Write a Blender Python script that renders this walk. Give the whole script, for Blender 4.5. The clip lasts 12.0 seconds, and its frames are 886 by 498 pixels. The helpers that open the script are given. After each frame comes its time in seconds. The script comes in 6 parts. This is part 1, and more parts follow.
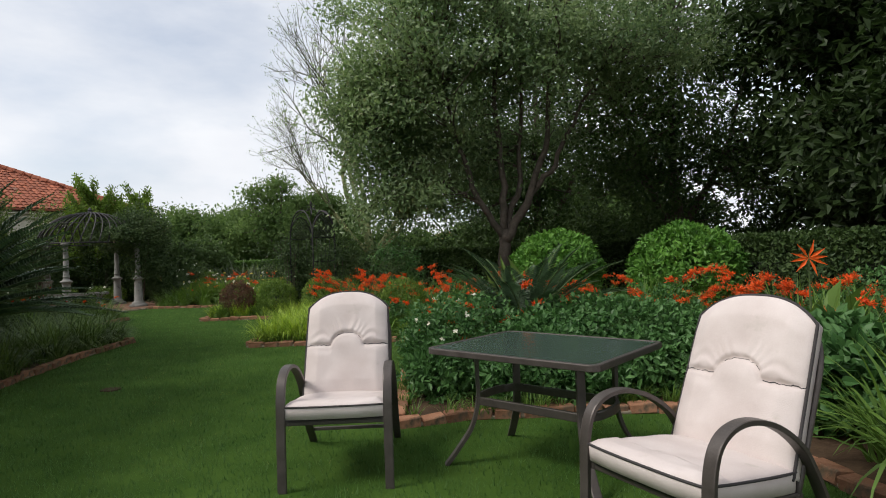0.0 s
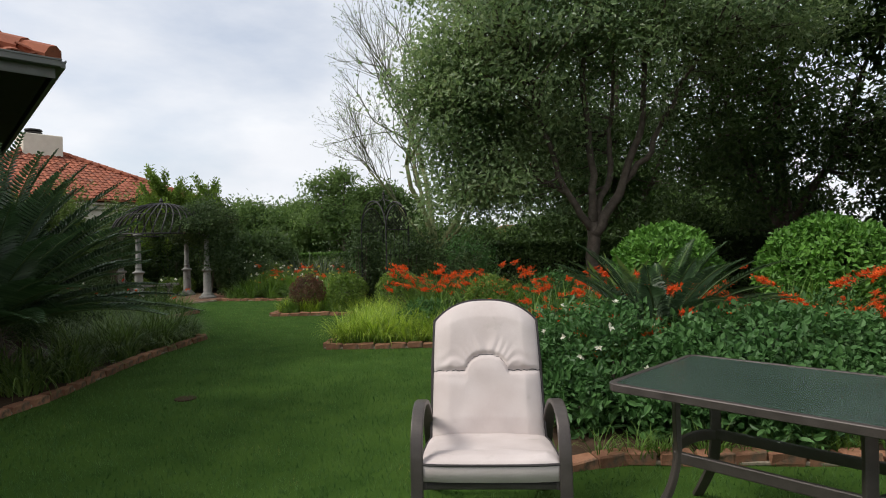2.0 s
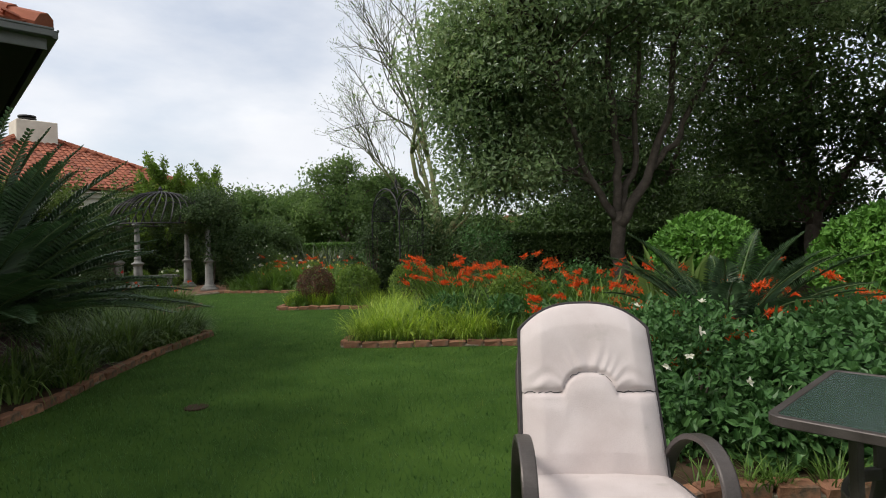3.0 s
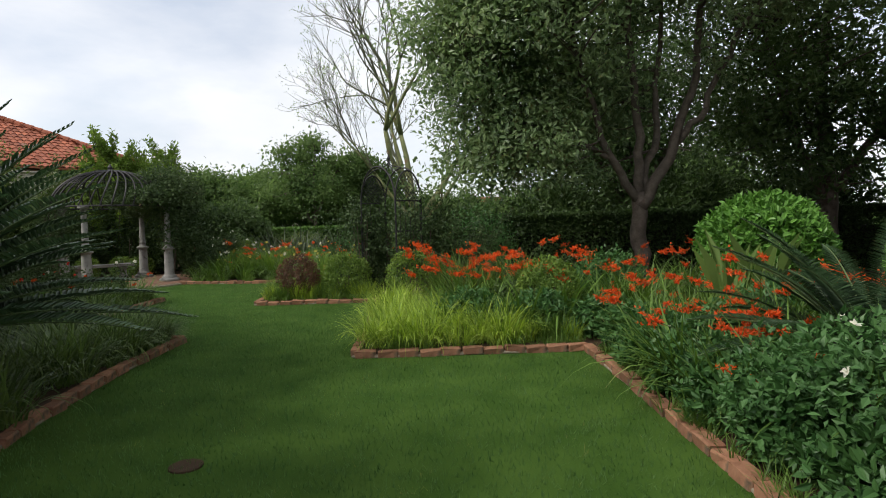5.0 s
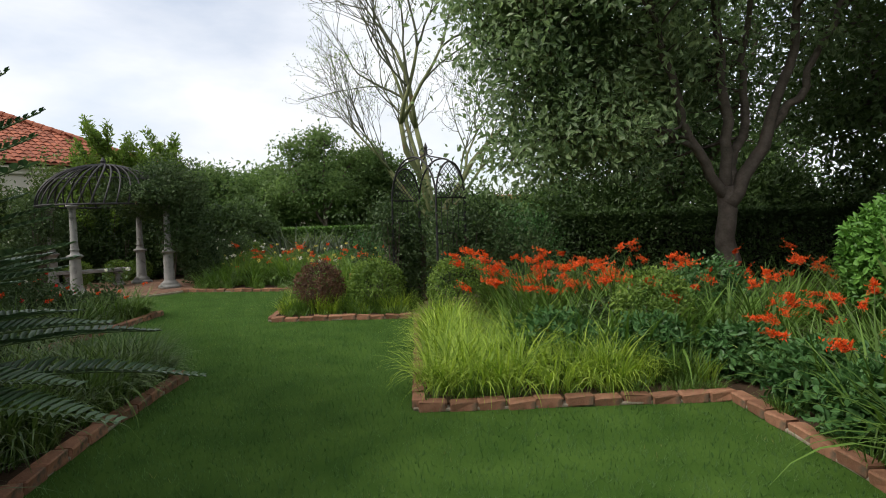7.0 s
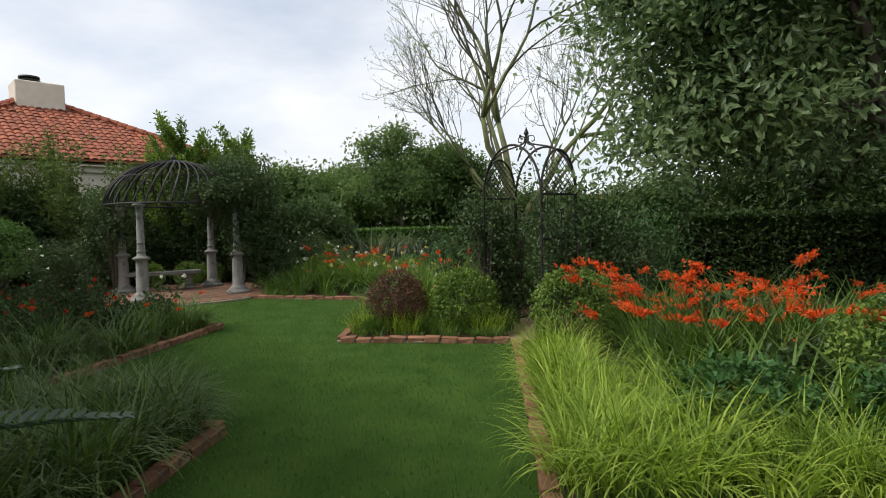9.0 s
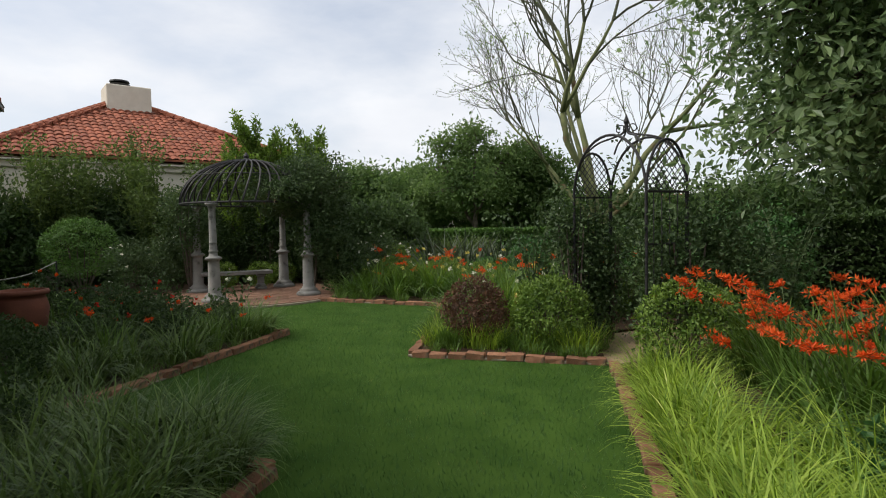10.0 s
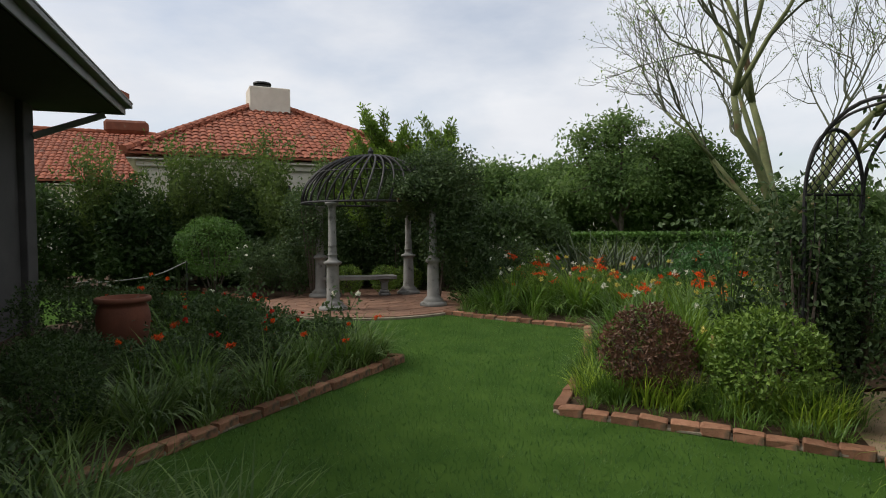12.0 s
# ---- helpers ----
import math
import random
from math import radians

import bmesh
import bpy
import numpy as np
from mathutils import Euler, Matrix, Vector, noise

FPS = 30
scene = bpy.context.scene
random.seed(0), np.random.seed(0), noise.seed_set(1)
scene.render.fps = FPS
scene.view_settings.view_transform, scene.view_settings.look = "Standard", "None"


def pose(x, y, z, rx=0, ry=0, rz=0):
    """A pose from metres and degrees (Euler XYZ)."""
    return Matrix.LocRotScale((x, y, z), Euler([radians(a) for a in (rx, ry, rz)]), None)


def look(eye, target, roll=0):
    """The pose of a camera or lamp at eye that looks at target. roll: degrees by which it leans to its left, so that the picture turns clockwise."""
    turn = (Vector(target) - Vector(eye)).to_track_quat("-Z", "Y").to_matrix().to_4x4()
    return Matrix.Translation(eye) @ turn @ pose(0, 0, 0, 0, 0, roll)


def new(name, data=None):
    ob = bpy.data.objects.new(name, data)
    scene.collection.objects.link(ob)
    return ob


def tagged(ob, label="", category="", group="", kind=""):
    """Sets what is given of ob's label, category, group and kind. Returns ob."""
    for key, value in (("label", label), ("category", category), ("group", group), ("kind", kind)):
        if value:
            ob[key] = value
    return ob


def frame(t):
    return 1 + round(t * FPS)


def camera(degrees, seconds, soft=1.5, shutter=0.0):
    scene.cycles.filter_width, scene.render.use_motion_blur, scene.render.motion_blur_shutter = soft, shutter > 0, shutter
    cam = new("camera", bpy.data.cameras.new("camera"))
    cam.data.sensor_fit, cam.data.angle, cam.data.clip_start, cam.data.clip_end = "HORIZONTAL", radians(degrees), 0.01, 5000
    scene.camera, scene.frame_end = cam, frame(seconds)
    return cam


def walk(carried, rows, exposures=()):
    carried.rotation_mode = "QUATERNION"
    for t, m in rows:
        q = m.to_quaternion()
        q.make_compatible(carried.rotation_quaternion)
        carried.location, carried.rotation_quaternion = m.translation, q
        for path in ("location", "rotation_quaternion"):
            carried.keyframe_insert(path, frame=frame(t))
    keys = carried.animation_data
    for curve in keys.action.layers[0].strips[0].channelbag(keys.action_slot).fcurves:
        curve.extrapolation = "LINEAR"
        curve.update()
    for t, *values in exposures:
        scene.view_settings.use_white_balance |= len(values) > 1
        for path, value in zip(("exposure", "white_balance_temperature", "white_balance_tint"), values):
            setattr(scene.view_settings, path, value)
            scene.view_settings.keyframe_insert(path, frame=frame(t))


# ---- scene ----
cam = camera(75.4, 12.0, soft=1.0)
METRES, EYE, TILT, LEAN, TURN = 9.6, 1.32, 0.7, 2.0, 0.0
ROWS = [
    (0.0, 0.0, 0.0, 0.0, 0.0, 0.0, -0.0),
    (0.5, -0.0106, 0.0218, 0.0011, 2.12, -0.12, -0.16),
    (1.0, -0.0245, 0.0432, 0.0029, 3.95, -0.21, -0.29),
    (1.5, -0.0431, 0.0679, 0.0035, 5.04, -0.31, -0.41),
    (2.0, -0.0634, 0.0974, 0.0015, 5.37, -0.72, -0.47),
    (2.5, -0.0859, 0.1286, 0.0005, 5.4, -1.16, -0.52),
    (3.0, -0.1101, 0.1587, 0.0001, 5.13, -1.65, -0.56),
    (3.5, -0.1339, 0.1891, -0.0004, 4.46, -2.21, -0.57),
    (5.5, -0.2291, 0.334, 0.0017, 0.54, -3.51, -0.33),
    (6.0, -0.2513, 0.3777, 0.0013, 0.55, -3.52, -0.3),
    (6.5, -0.2699, 0.4222, 0.0021, 0.78, -3.54, -0.3),
    (8.5, -0.3213, 0.5965, 0.0011, 5.41, -3.54, -0.42),
    (9.0, -0.3309, 0.6379, 0.0019, 8.54, -3.55, -0.51),
    (9.5, -0.3433, 0.6802, 0.0033, 12.11, -3.59, -0.59),
    (10.0, -0.3607, 0.7221, 0.0021, 15.62, -3.62, -0.7),
    (10.5, -0.379, 0.7622, 0.0019, 19.35, -3.69, -0.8),
    (11.0, -0.3974, 0.8037, 0.0029, 23.26, -3.75, -0.88),
    (11.5, -0.4145, 0.8466, 0.0036, 26.41, -3.8, -0.96),
    (12.0, -0.4336, 0.8901, 0.0044, 28.83, -3.84, -1.01),
]
walk(cam, [(t, pose(0, 0, EYE, TILT, LEAN, TURN) @ pose(METRES * x, METRES * y, METRES * z, 90 + pitch, roll, yaw)) for t, x, y, z, yaw, pitch, roll in ROWS],
     [(0.0, 0.0), (3.5, 0.03), (5.5, 0.15), (6.5, 0.17), (9.0, 0.10), (10.5, -0.05), (12.0, -0.14)])

# ---------------------------------------------------------------- light
SUN_EL, SUN_AZ = 48.0, 246.0      # degrees above the horizon; compass turn from +y towards +x
world = bpy.data.worlds.new("world")
scene.world = world
world.use_nodes = True
wn, wl = world.node_tree.nodes, world.node_tree.links
wn.clear()
w_out = wn.new("ShaderNodeOutputWorld")
w_bg = wn.new("ShaderNodeBackground")
w_bg.inputs["Strength"].default_value = 0.137
w_sky = wn.new("ShaderNodeTexSky")
w_sky.sky_type, w_sky.sun_disc = "NISHITA", False
w_sky.sun_elevation, w_sky.sun_rotation = radians(SUN_EL), radians(SUN_AZ)
w_tc = wn.new("ShaderNodeTexCoord")
w_map = wn.new("ShaderNodeMapping")
w_map.inputs["Scale"].default_value = (1.0, 1.0, 2.6)
w_noise = wn.new("ShaderNodeTexNoise")
w_noise.inputs["Scale"].default_value, w_noise.inputs["Detail"].default_value = 2.1, 6.0
w_noise.inputs["Roughness"].default_value = 0.55
w_ramp = wn.new("ShaderNodeValToRGB")
w_ramp.color_ramp.elements[0].position, w_ramp.color_ramp.elements[1].position = 0.30, 0.58
w_ramp.color_ramp.elements[0].color = (0.5, 0.5, 0.5, 1)
w_shade = wn.new("ShaderNodeTexNoise")
w_shade.inputs["Scale"].default_value, w_shade.inputs["Detail"].default_value = 4.5, 5.0
w_cloud = wn.new("ShaderNodeMix")
w_cloud.data_type = "RGBA"
w_cloud.inputs["A"].default_value = (5.5, 5.75, 6.3, 1)
w_cloud.inputs["B"].default_value = (7.6, 7.7, 7.9, 1)
w_mix = wn.new("ShaderNodeMix")
w_mix.data_type = "RGBA"
wl.new(w_tc.outputs["Generated"], w_map.inputs["Vector"])
wl.new(w_map.outputs["Vector"], w_noise.inputs["Vector"])
wl.new(w_map.outputs["Vector"], w_shade.inputs["Vector"])
wl.new(w_noise.outputs["Fac"], w_ramp.inputs["Fac"])
wl.new(w_shade.outputs["Fac"], w_cloud.inputs["Factor"])
wl.new(w_ramp.outputs["Color"], w_mix.inputs["Factor"])
wl.new(w_sky.outputs["Color"], w_mix.inputs["A"])
wl.new(w_cloud.outputs["Result"], w_mix.inputs["B"])
wl.new(w_mix.outputs["Result"], w_bg.inputs["Color"])
wl.new(w_bg.outputs["Background"], w_out.inputs["Surface"])

sun = new("sun", bpy.data.lights.new("sun", "SUN"))
sun.data.energy, sun.data.angle, sun.data.color = 3.05, radians(18), (1.0, 0.955, 0.89)
_az, _el = radians(SUN_AZ), radians(SUN_EL)
sun.matrix_world = look((0, 0, 30), (-math.sin(_az) * math.cos(_el), -math.cos(_az) * math.cos(_el), 30 - math.sin(_el)))

# ---------------------------------------------------------------- materials
def nodes_of(mat):
    mat.use_nodes = True
    return mat.node_tree.nodes, mat.node_tree.links


def surface(name, c1, c2, scale=6.0, rough=0.6, bump=0.3, metal=0.0, fine=60.0, per_object=0.0, spots=None, coords="Object", spec=0.35):
    """A surface with large and fine variation between two colours, and relief."""
    mat = bpy.data.materials.new(name)
    n, l = nodes_of(mat)
    b = n["Principled BSDF"]
    tc = n.new("ShaderNodeTexCoord")
    vec = tc.outputs[coords]
    big, small = n.new("ShaderNodeTexNoise"), n.new("ShaderNodeTexNoise")
    big.inputs["Scale"].default_value, big.inputs["Detail"].default_value = scale, 5
    small.inputs["Scale"].default_value, small.inputs["Detail"].default_value = fine, 3
    for t in (big, small):
        l.new(vec, t.inputs["Vector"])
    add = n.new("ShaderNodeMath")
    add.operation = "MULTIPLY_ADD"
    l.new(small.outputs["Fac"], add.inputs[0])
    add.inputs[1].default_value = 0.45
    l.new(big.outputs["Fac"], add.inputs[2])
    ramp = n.new("ShaderNodeMapRange")
    ramp.inputs["From Min"].default_value, ramp.inputs["From Max"].default_value = 0.45, 1.0
    l.new(add.outputs[0], ramp.inputs["Value"])
    mix = n.new("ShaderNodeMix")
    mix.data_type = "RGBA"
    mix.inputs["A"].default_value, mix.inputs["B"].default_value = (*c1, 1), (*c2, 1)
    l.new(ramp.outputs["Result"], mix.inputs["Factor"])
    col = mix.outputs["Result"]
    if per_object:
        info = n.new("ShaderNodeObjectInfo")
        hsv = n.new("ShaderNodeHueSaturation")
        mr = n.new("ShaderNodeMapRange")
        mr.inputs["To Min"].default_value, mr.inputs["To Max"].default_value = 1 - per_object, 1 + per_object
        l.new(info.outputs["Random"], mr.inputs["Value"])
        l.new(mr.outputs["Result"], hsv.inputs["Value"])
        l.new(col, hsv.inputs["Color"])
        col = hsv.outputs["Color"]
    if spots:
        sp, sr, sm = n.new("ShaderNodeTexNoise"), n.new("ShaderNodeValToRGB"), n.new("ShaderNodeMix")
        sp.inputs["Scale"].default_value, sp.inputs["Detail"].default_value = spots[1], 8
        l.new(vec, sp.inputs["Vector"])
        sr.color_ramp.elements[0].position, sr.color_ramp.elements[1].position = spots[2], spots[2] + 0.12
        l.new(sp.outputs["Fac"], sr.inputs["Fac"])
        sm.data_type = "RGBA"
        sm.inputs["B"].default_value = (*spots[0], 1)
        l.new(col, sm.inputs["A"])
        l.new(sr.outputs["Color"], sm.inputs["Factor"])
        col = sm.outputs["Result"]
    l.new(col, b.inputs["Base Color"])
    b.inputs["Metallic"].default_value = metal
    b.inputs["Specular IOR Level"].default_value = spec
    rr = n.new("ShaderNodeMapRange")
    rr.inputs["To Min"].default_value, rr.inputs["To Max"].default_value = max(rough - 0.1, 0.03), min(rough + 0.12, 1)
    l.new(big.outputs["Fac"], rr.inputs["Value"])
    l.new(rr.outputs["Result"], b.inputs["Roughness"])
    if bump:
        bp = n.new("ShaderNodeBump")
        bp.inputs["Strength"].default_value, bp.inputs["Distance"].default_value = bump, 0.01
        l.new(add.outputs[0], bp.inputs["Height"])
        l.new(bp.outputs["Normal"], b.inputs["Normal"])
    return mat


def leafy(name, dark, light, rough=0.5, through_light=0.25, patch=0.6, tip=None, shine=0.22):
    """Foliage: each leaf its own shade, larger patches of tone, light passing through."""
    mat = bpy.data.materials.new(name)
    n, l = nodes_of(mat)
    b, out = n["Principled BSDF"], n["Material Output"]
    geo, tc, noi = n.new("ShaderNodeNewGeometry"), n.new("ShaderNodeTexCoord"), n.new("ShaderNodeTexNoise")
    noi.inputs["Scale"].default_value, noi.inputs["Detail"].default_value = patch, 3
    l.new(tc.outputs["Object"], noi.inputs["Vector"])
    avg = n.new("ShaderNodeMath")
    avg.operation = "MULTIPLY_ADD"
    l.new(geo.outputs["Random Per Island"], avg.inputs[0])
    avg.inputs[1].default_value = 0.6
    mr = n.new("ShaderNodeMapRange")
    mr.inputs["From Min"].default_value, mr.inputs["From Max"].default_value = 0.3, 0.7
    mr.inputs["To Min"].default_value, mr.inputs["To Max"].default_value = -0.1, 0.5
    l.new(noi.outputs["Fac"], mr.inputs["Value"])
    l.new(mr.outputs["Result"], avg.inputs[2])
    ramp = n.new("ShaderNodeValToRGB")
    ramp.color_ramp.elements[0].color, ramp.color_ramp.elements[1].color = (*dark, 1), (*light, 1)
    if tip:
        e = ramp.color_ramp.elements.new(0.93)
        e.color = (*light, 1)
        ramp.color_ramp.elements[-1].color = (*tip, 1)
    l.new(avg.outputs[0], ramp.inputs["Fac"])
    l.new(ramp.outputs["Color"], b.inputs["Base Color"])
    b.inputs["Roughness"].default_value = rough
    b.inputs["Specular IOR Level"].default_value = shine
    tr = n.new("ShaderNodeBsdfTranslucent")
    br = n.new("ShaderNodeHueSaturation")
    br.inputs["Value"].default_value, br.inputs["Saturation"].default_value = 1.3, 1.1
    l.new(ramp.outputs["Color"], br.inputs["Color"])
    l.new(br.outputs["Color"], tr.inputs["Color"])
    ms = n.new("ShaderNodeMixShader")
    ms.inputs["Fac"].default_value = through_light
    l.new(b.outputs["BSDF"], ms.inputs[1])
    l.new(tr.outputs["BSDF"], ms.inputs[2])
    l.new(ms.outputs["Shader"], out.inputs["Surface"])
    return mat


M_LAWN = surface("lawn_ground", (0.026, 0.060, 0.010), (0.060, 0.110, 0.020), 2.2, 0.95, 0.6, fine=90, spec=0.02)
M_GRASS = leafy("grass_blades", (0.041, 0.095, 0.028), (0.124, 0.205, 0.072), 0.9, 0.5, 3.0, tip=(0.22, 0.24, 0.08), shine=0.06)
M_SOIL = surface("bed_soil", (0.035, 0.022, 0.014), (0.085, 0.055, 0.034), 5, 0.95, 1.0, fine=50, spec=0.1)
M_PATH = surface("sandy_path", (0.26, 0.17, 0.10), (0.40, 0.29, 0.19), 3, 0.95, 0.8, fine=80)
M_BRICK = surface("red_brick", (0.19, 0.088, 0.052), (0.35, 0.185, 0.110), 9, 0.9, 0.9, fine=90, per_object=0.30, spots=((0.115, 0.085, 0.058), 9, 0.53), spec=0.15)
M_MORTAR = surface("pale_mortar", (0.16, 0.13, 0.09), (0.32, 0.27, 0.20), 12, 0.95, 0.8)
M_PAVER = surface("terrace_paver", (0.16, 0.085, 0.055), (0.25, 0.14, 0.09), 6, 0.9, 0.6, per_object=0.15)
M_STONE = surface("cast_stone", (0.17, 0.165, 0.15), (0.30, 0.29, 0.265), 5, 0.85, 0.5, fine=120, spots=((0.09, 0.09, 0.075), 6, 0.58))
M_IRON = surface("wrought_iron", (0.020, 0.020, 0.022), (0.050, 0.046, 0.044), 20, 0.6, 0.3, metal=0.3)
M_FRAME = surface("bronze_paint", (0.060, 0.050, 0.045), (0.10, 0.086, 0.078), 14, 0.42, 0.15, metal=0.35, fine=200)
M_CUSHION = surface("cushion_cloth", (0.50, 0.425, 0.40), (0.63, 0.56, 0.535), 5, 0.95, 0.35, fine=260, spots=((0.44, 0.39, 0.35), 7, 0.63))
M_PIPING = surface("dark_piping", (0.030, 0.026, 0.026), (0.05, 0.045, 0.045), 30, 0.8, 0.2)
M_TILE = surface("roof_tile", (0.20, 0.055, 0.030), (0.37, 0.125, 0.065), 4, 0.85, 0.5, per_object=0.18, spots=((0.16, 0.08, 0.055), 3, 0.62))
M_RENDER = surface("cream_render", (0.56, 0.51, 0.42), (0.70, 0.65, 0.55), 3, 0.9, 0.3, fine=120)
M_DARKWALL = surface("dark_wall_paint", (0.055, 0.052, 0.052), (0.095, 0.09, 0.088), 3, 0.8, 0.3)
M_GUTTER = surface("grey_gutter_paint", (0.12, 0.125, 0.115), (0.20, 0.205, 0.19), 5, 0.5, 0.15, fine=90)
M_SOFFIT = surface("dark_soffit_timber", (0.030, 0.028, 0.026), (0.060, 0.055, 0.05), 4, 0.8, 0.3)
M_TERRA = surface("terracotta", (0.13, 0.045, 0.026), (0.22, 0.080, 0.045), 5, 0.85, 0.4, spots=((0.20, 0.14, 0.10), 5, 0.64))
M_BARK = surface("grey_brown_bark", (0.055, 0.042, 0.032), (0.15, 0.12, 0.095), 7, 0.95, 1.0, fine=40)
M_FEVER = surface("green_yellow_bark", (0.085, 0.100, 0.038), (0.185, 0.195, 0.082), 3, 0.85, 0.6, fine=30, spots=((0.16, 0.075, 0.045), 1.2, 0.58))
M_TWIG = surface("twig_bark", (0.050, 0.054, 0.032), (0.11, 0.115, 0.065), 6, 0.9, 0.3)
M_STEM = surface("green_stem", (0.05, 0.085, 0.025), (0.10, 0.14, 0.05), 10, 0.7, 0.2)
L_TREE = leafy("tree_leaves", (0.070, 0.128, 0.052), (0.265, 0.350, 0.155), 0.38, 0.45, 0.5, tip=(0.26, 0.29, 0.14), shine=0.4)
# darker leaf colour that carries the deep shade of the right-hand trees
L_DEEP_SHADE = leafy("deep_shade_tree_leaves", (0.016, 0.032, 0.010), (0.048, 0.078, 0.025), 0.45, 0.35, 0.4)
L_MID = leafy("mid_tree_leaves", (0.040, 0.074, 0.025), (0.122, 0.182, 0.062), 0.45, 0.38, 0.4)
L_FAR = leafy("far_tree_leaves", (0.058, 0.108, 0.032), (0.180, 0.260, 0.085), 0.6, 0.45, 0.4)
L_SHRUB = leafy("shrub_leaves", (0.032, 0.088, 0.024), (0.105, 0.215, 0.066), 0.42, 0.25, 1.2)
L_BRIGHT = leafy("bright_clipped_leaves", (0.052, 0.140, 0.024), (0.165, 0.335, 0.062), 0.4, 0.25, 1.5)
L_BOX = leafy("boxwood_leaves", (0.060, 0.118, 0.020), (0.200, 0.290, 0.055), 0.45, 0.25, 2.0, tip=(0.22, 0.16, 0.05))
L_RED = leafy("bronze_red_leaves", (0.060, 0.035, 0.025), (0.180, 0.090, 0.050), 0.5, 0.2, 2.0, tip=(0.10, 0.13, 0.04))
L_HEDGE = leafy("hedge_leaves", (0.022, 0.044, 0.014), (0.070, 0.115, 0.032), 0.5, 0.28, 1.0)
L_HEDGE2 = leafy("fresh_hedge_leaves", (0.050, 0.110, 0.024), (0.150, 0.260, 0.060), 0.5, 0.2, 1.0)
L_YELLOW = leafy("yellow_green_blades", (0.100, 0.190, 0.026), (0.46, 0.58, 0.100), 0.55, 0.4, 4.0, tip=(0.60, 0.66, 0.22))
L_STRAP = leafy("strap_leaves", (0.046, 0.095, 0.018), (0.150, 0.250, 0.050), 0.42, 0.3, 1.0, tip=(0.26, 0.25, 0.11))
L_LIRI = leafy("liriope_leaves", (0.034, 0.072, 0.016), (0.185, 0.270, 0.070), 0.42, 0.3, 1.0, tip=(0.34, 0.40, 0.14), shine=0.25)
L_CYCAD = leafy("cycad_leaflets", (0.018, 0.040, 0.016), (0.060, 0.110, 0.045), 0.35, 0.15, 1.0)
L_CYCAD2 = leafy("broad_cycad_leaflets", (0.024, 0.052, 0.022), (0.085, 0.145, 0.065), 0.32, 0.15, 1.0, shine=0.4)
L_FLAX = leafy("flax_blades", (0.040, 0.055, 0.034), (0.130, 0.155, 0.095), 0.45, 0.15, 1.0, tip=(0.20, 0.12, 0.09))
L_ROSE = leafy("rose_leaves", (0.026, 0.052, 0.018), (0.098, 0.145, 0.052), 0.5, 0.25, 1.0, tip=(0.16, 0.10, 0.06))
L_FRESH = leafy("fresh_shoot_leaves", (0.070, 0.125, 0.022), (0.210, 0.310, 0.060), 0.5, 0.4, 1.0)
L_SHOOT = leafy("olive_shoot_leaves", (0.050, 0.085, 0.022), (0.150, 0.205, 0.055), 0.5, 0.35, 1.0, tip=(0.22, 0.20, 0.08))
F_ORANGE = leafy("orange_petals", (0.60, 0.060, 0.014), (0.88, 0.170, 0.032), 0.5, 0.3, 3.0)
F_WHITE = leafy("white_petals", (0.68, 0.66, 0.52), (0.85, 0.83, 0.74), 0.5, 0.3, 3.0)
F_RED = leafy("red_petals", (0.45, 0.030, 0.020), (0.70, 0.060, 0.035), 0.5, 0.3, 3.0)
F_YELLOW = leafy("yellow_petals", (0.60, 0.50, 0.12), (0.80, 0.72, 0.25), 0.5, 0.3, 3.0)

M_GLASS = bpy.data.materials.new("dark_tinted_glass")
_n, _l = nodes_of(M_GLASS)
_b = _n["Principled BSDF"]
_b.inputs["Base Color"].default_value = (0.16, 0.24, 0.20, 1)
_b.inputs["Transmission Weight"].default_value = 0.75
_b.inputs["IOR"].default_value = 1.5
_ns, _rr = _n.new("ShaderNodeTexNoise"), _n.new("ShaderNodeMapRange")
_ns.inputs["Scale"].default_value, _ns.inputs["Detail"].default_value = 3, 3
_rr.inputs["To Min"].default_value, _rr.inputs["To Max"].default_value = 0.10, 0.26
_l.new(_ns.outputs["Fac"], _rr.inputs["Value"])
_l.new(_rr.outputs["Result"], _b.inputs["Roughness"])

# ---------------------------------------------------------------- geometry tools
class Geo:
    """Collects vertices and faces of one mesh."""

    def __init__(self):
        self.v, self.f, self.count = [], [], 0

    def add(self, verts, faces):
        verts = np.asarray(verts, float).reshape(-1, 3)
        for k in faces:
            k = np.asarray(k, int)
            if k.size:
                self.f.append(k + self.count)
        self.v.append(verts)
        self.count += len(verts)
        return self

    def moved(self, m):
        m = np.array(m)
        self.v = [v @ m[:3, :3].T + m[:3, 3] for v in self.v]
        return self

    def mesh(self, name, mat, smooth=False):
        me = bpy.data.meshes.new(name)
        v = np.concatenate(self.v) if self.v else np.zeros((0, 3))
        me.vertices.add(len(v))
        me.vertices.foreach_set("co", v.astype(np.float32).ravel())
        sizes = np.concatenate([np.full(len(k), k.shape[1]) for k in self.f])
        loops = np.concatenate([k.ravel() for k in self.f])
        me.loops.add(len(loops))
        me.loops.foreach_set("vertex_index", loops.astype(np.int32))
        me.polygons.add(len(sizes))
        me.polygons.foreach_set("loop_start", np.concatenate([[0], np.cumsum(sizes)[:-1]]).astype(np.int32))
        me.polygons.foreach_set("use_smooth", np.full(len(sizes), smooth))
        me.materials.append(mat)
        me.update(calc_edges=True)
        me.validate()
        return me


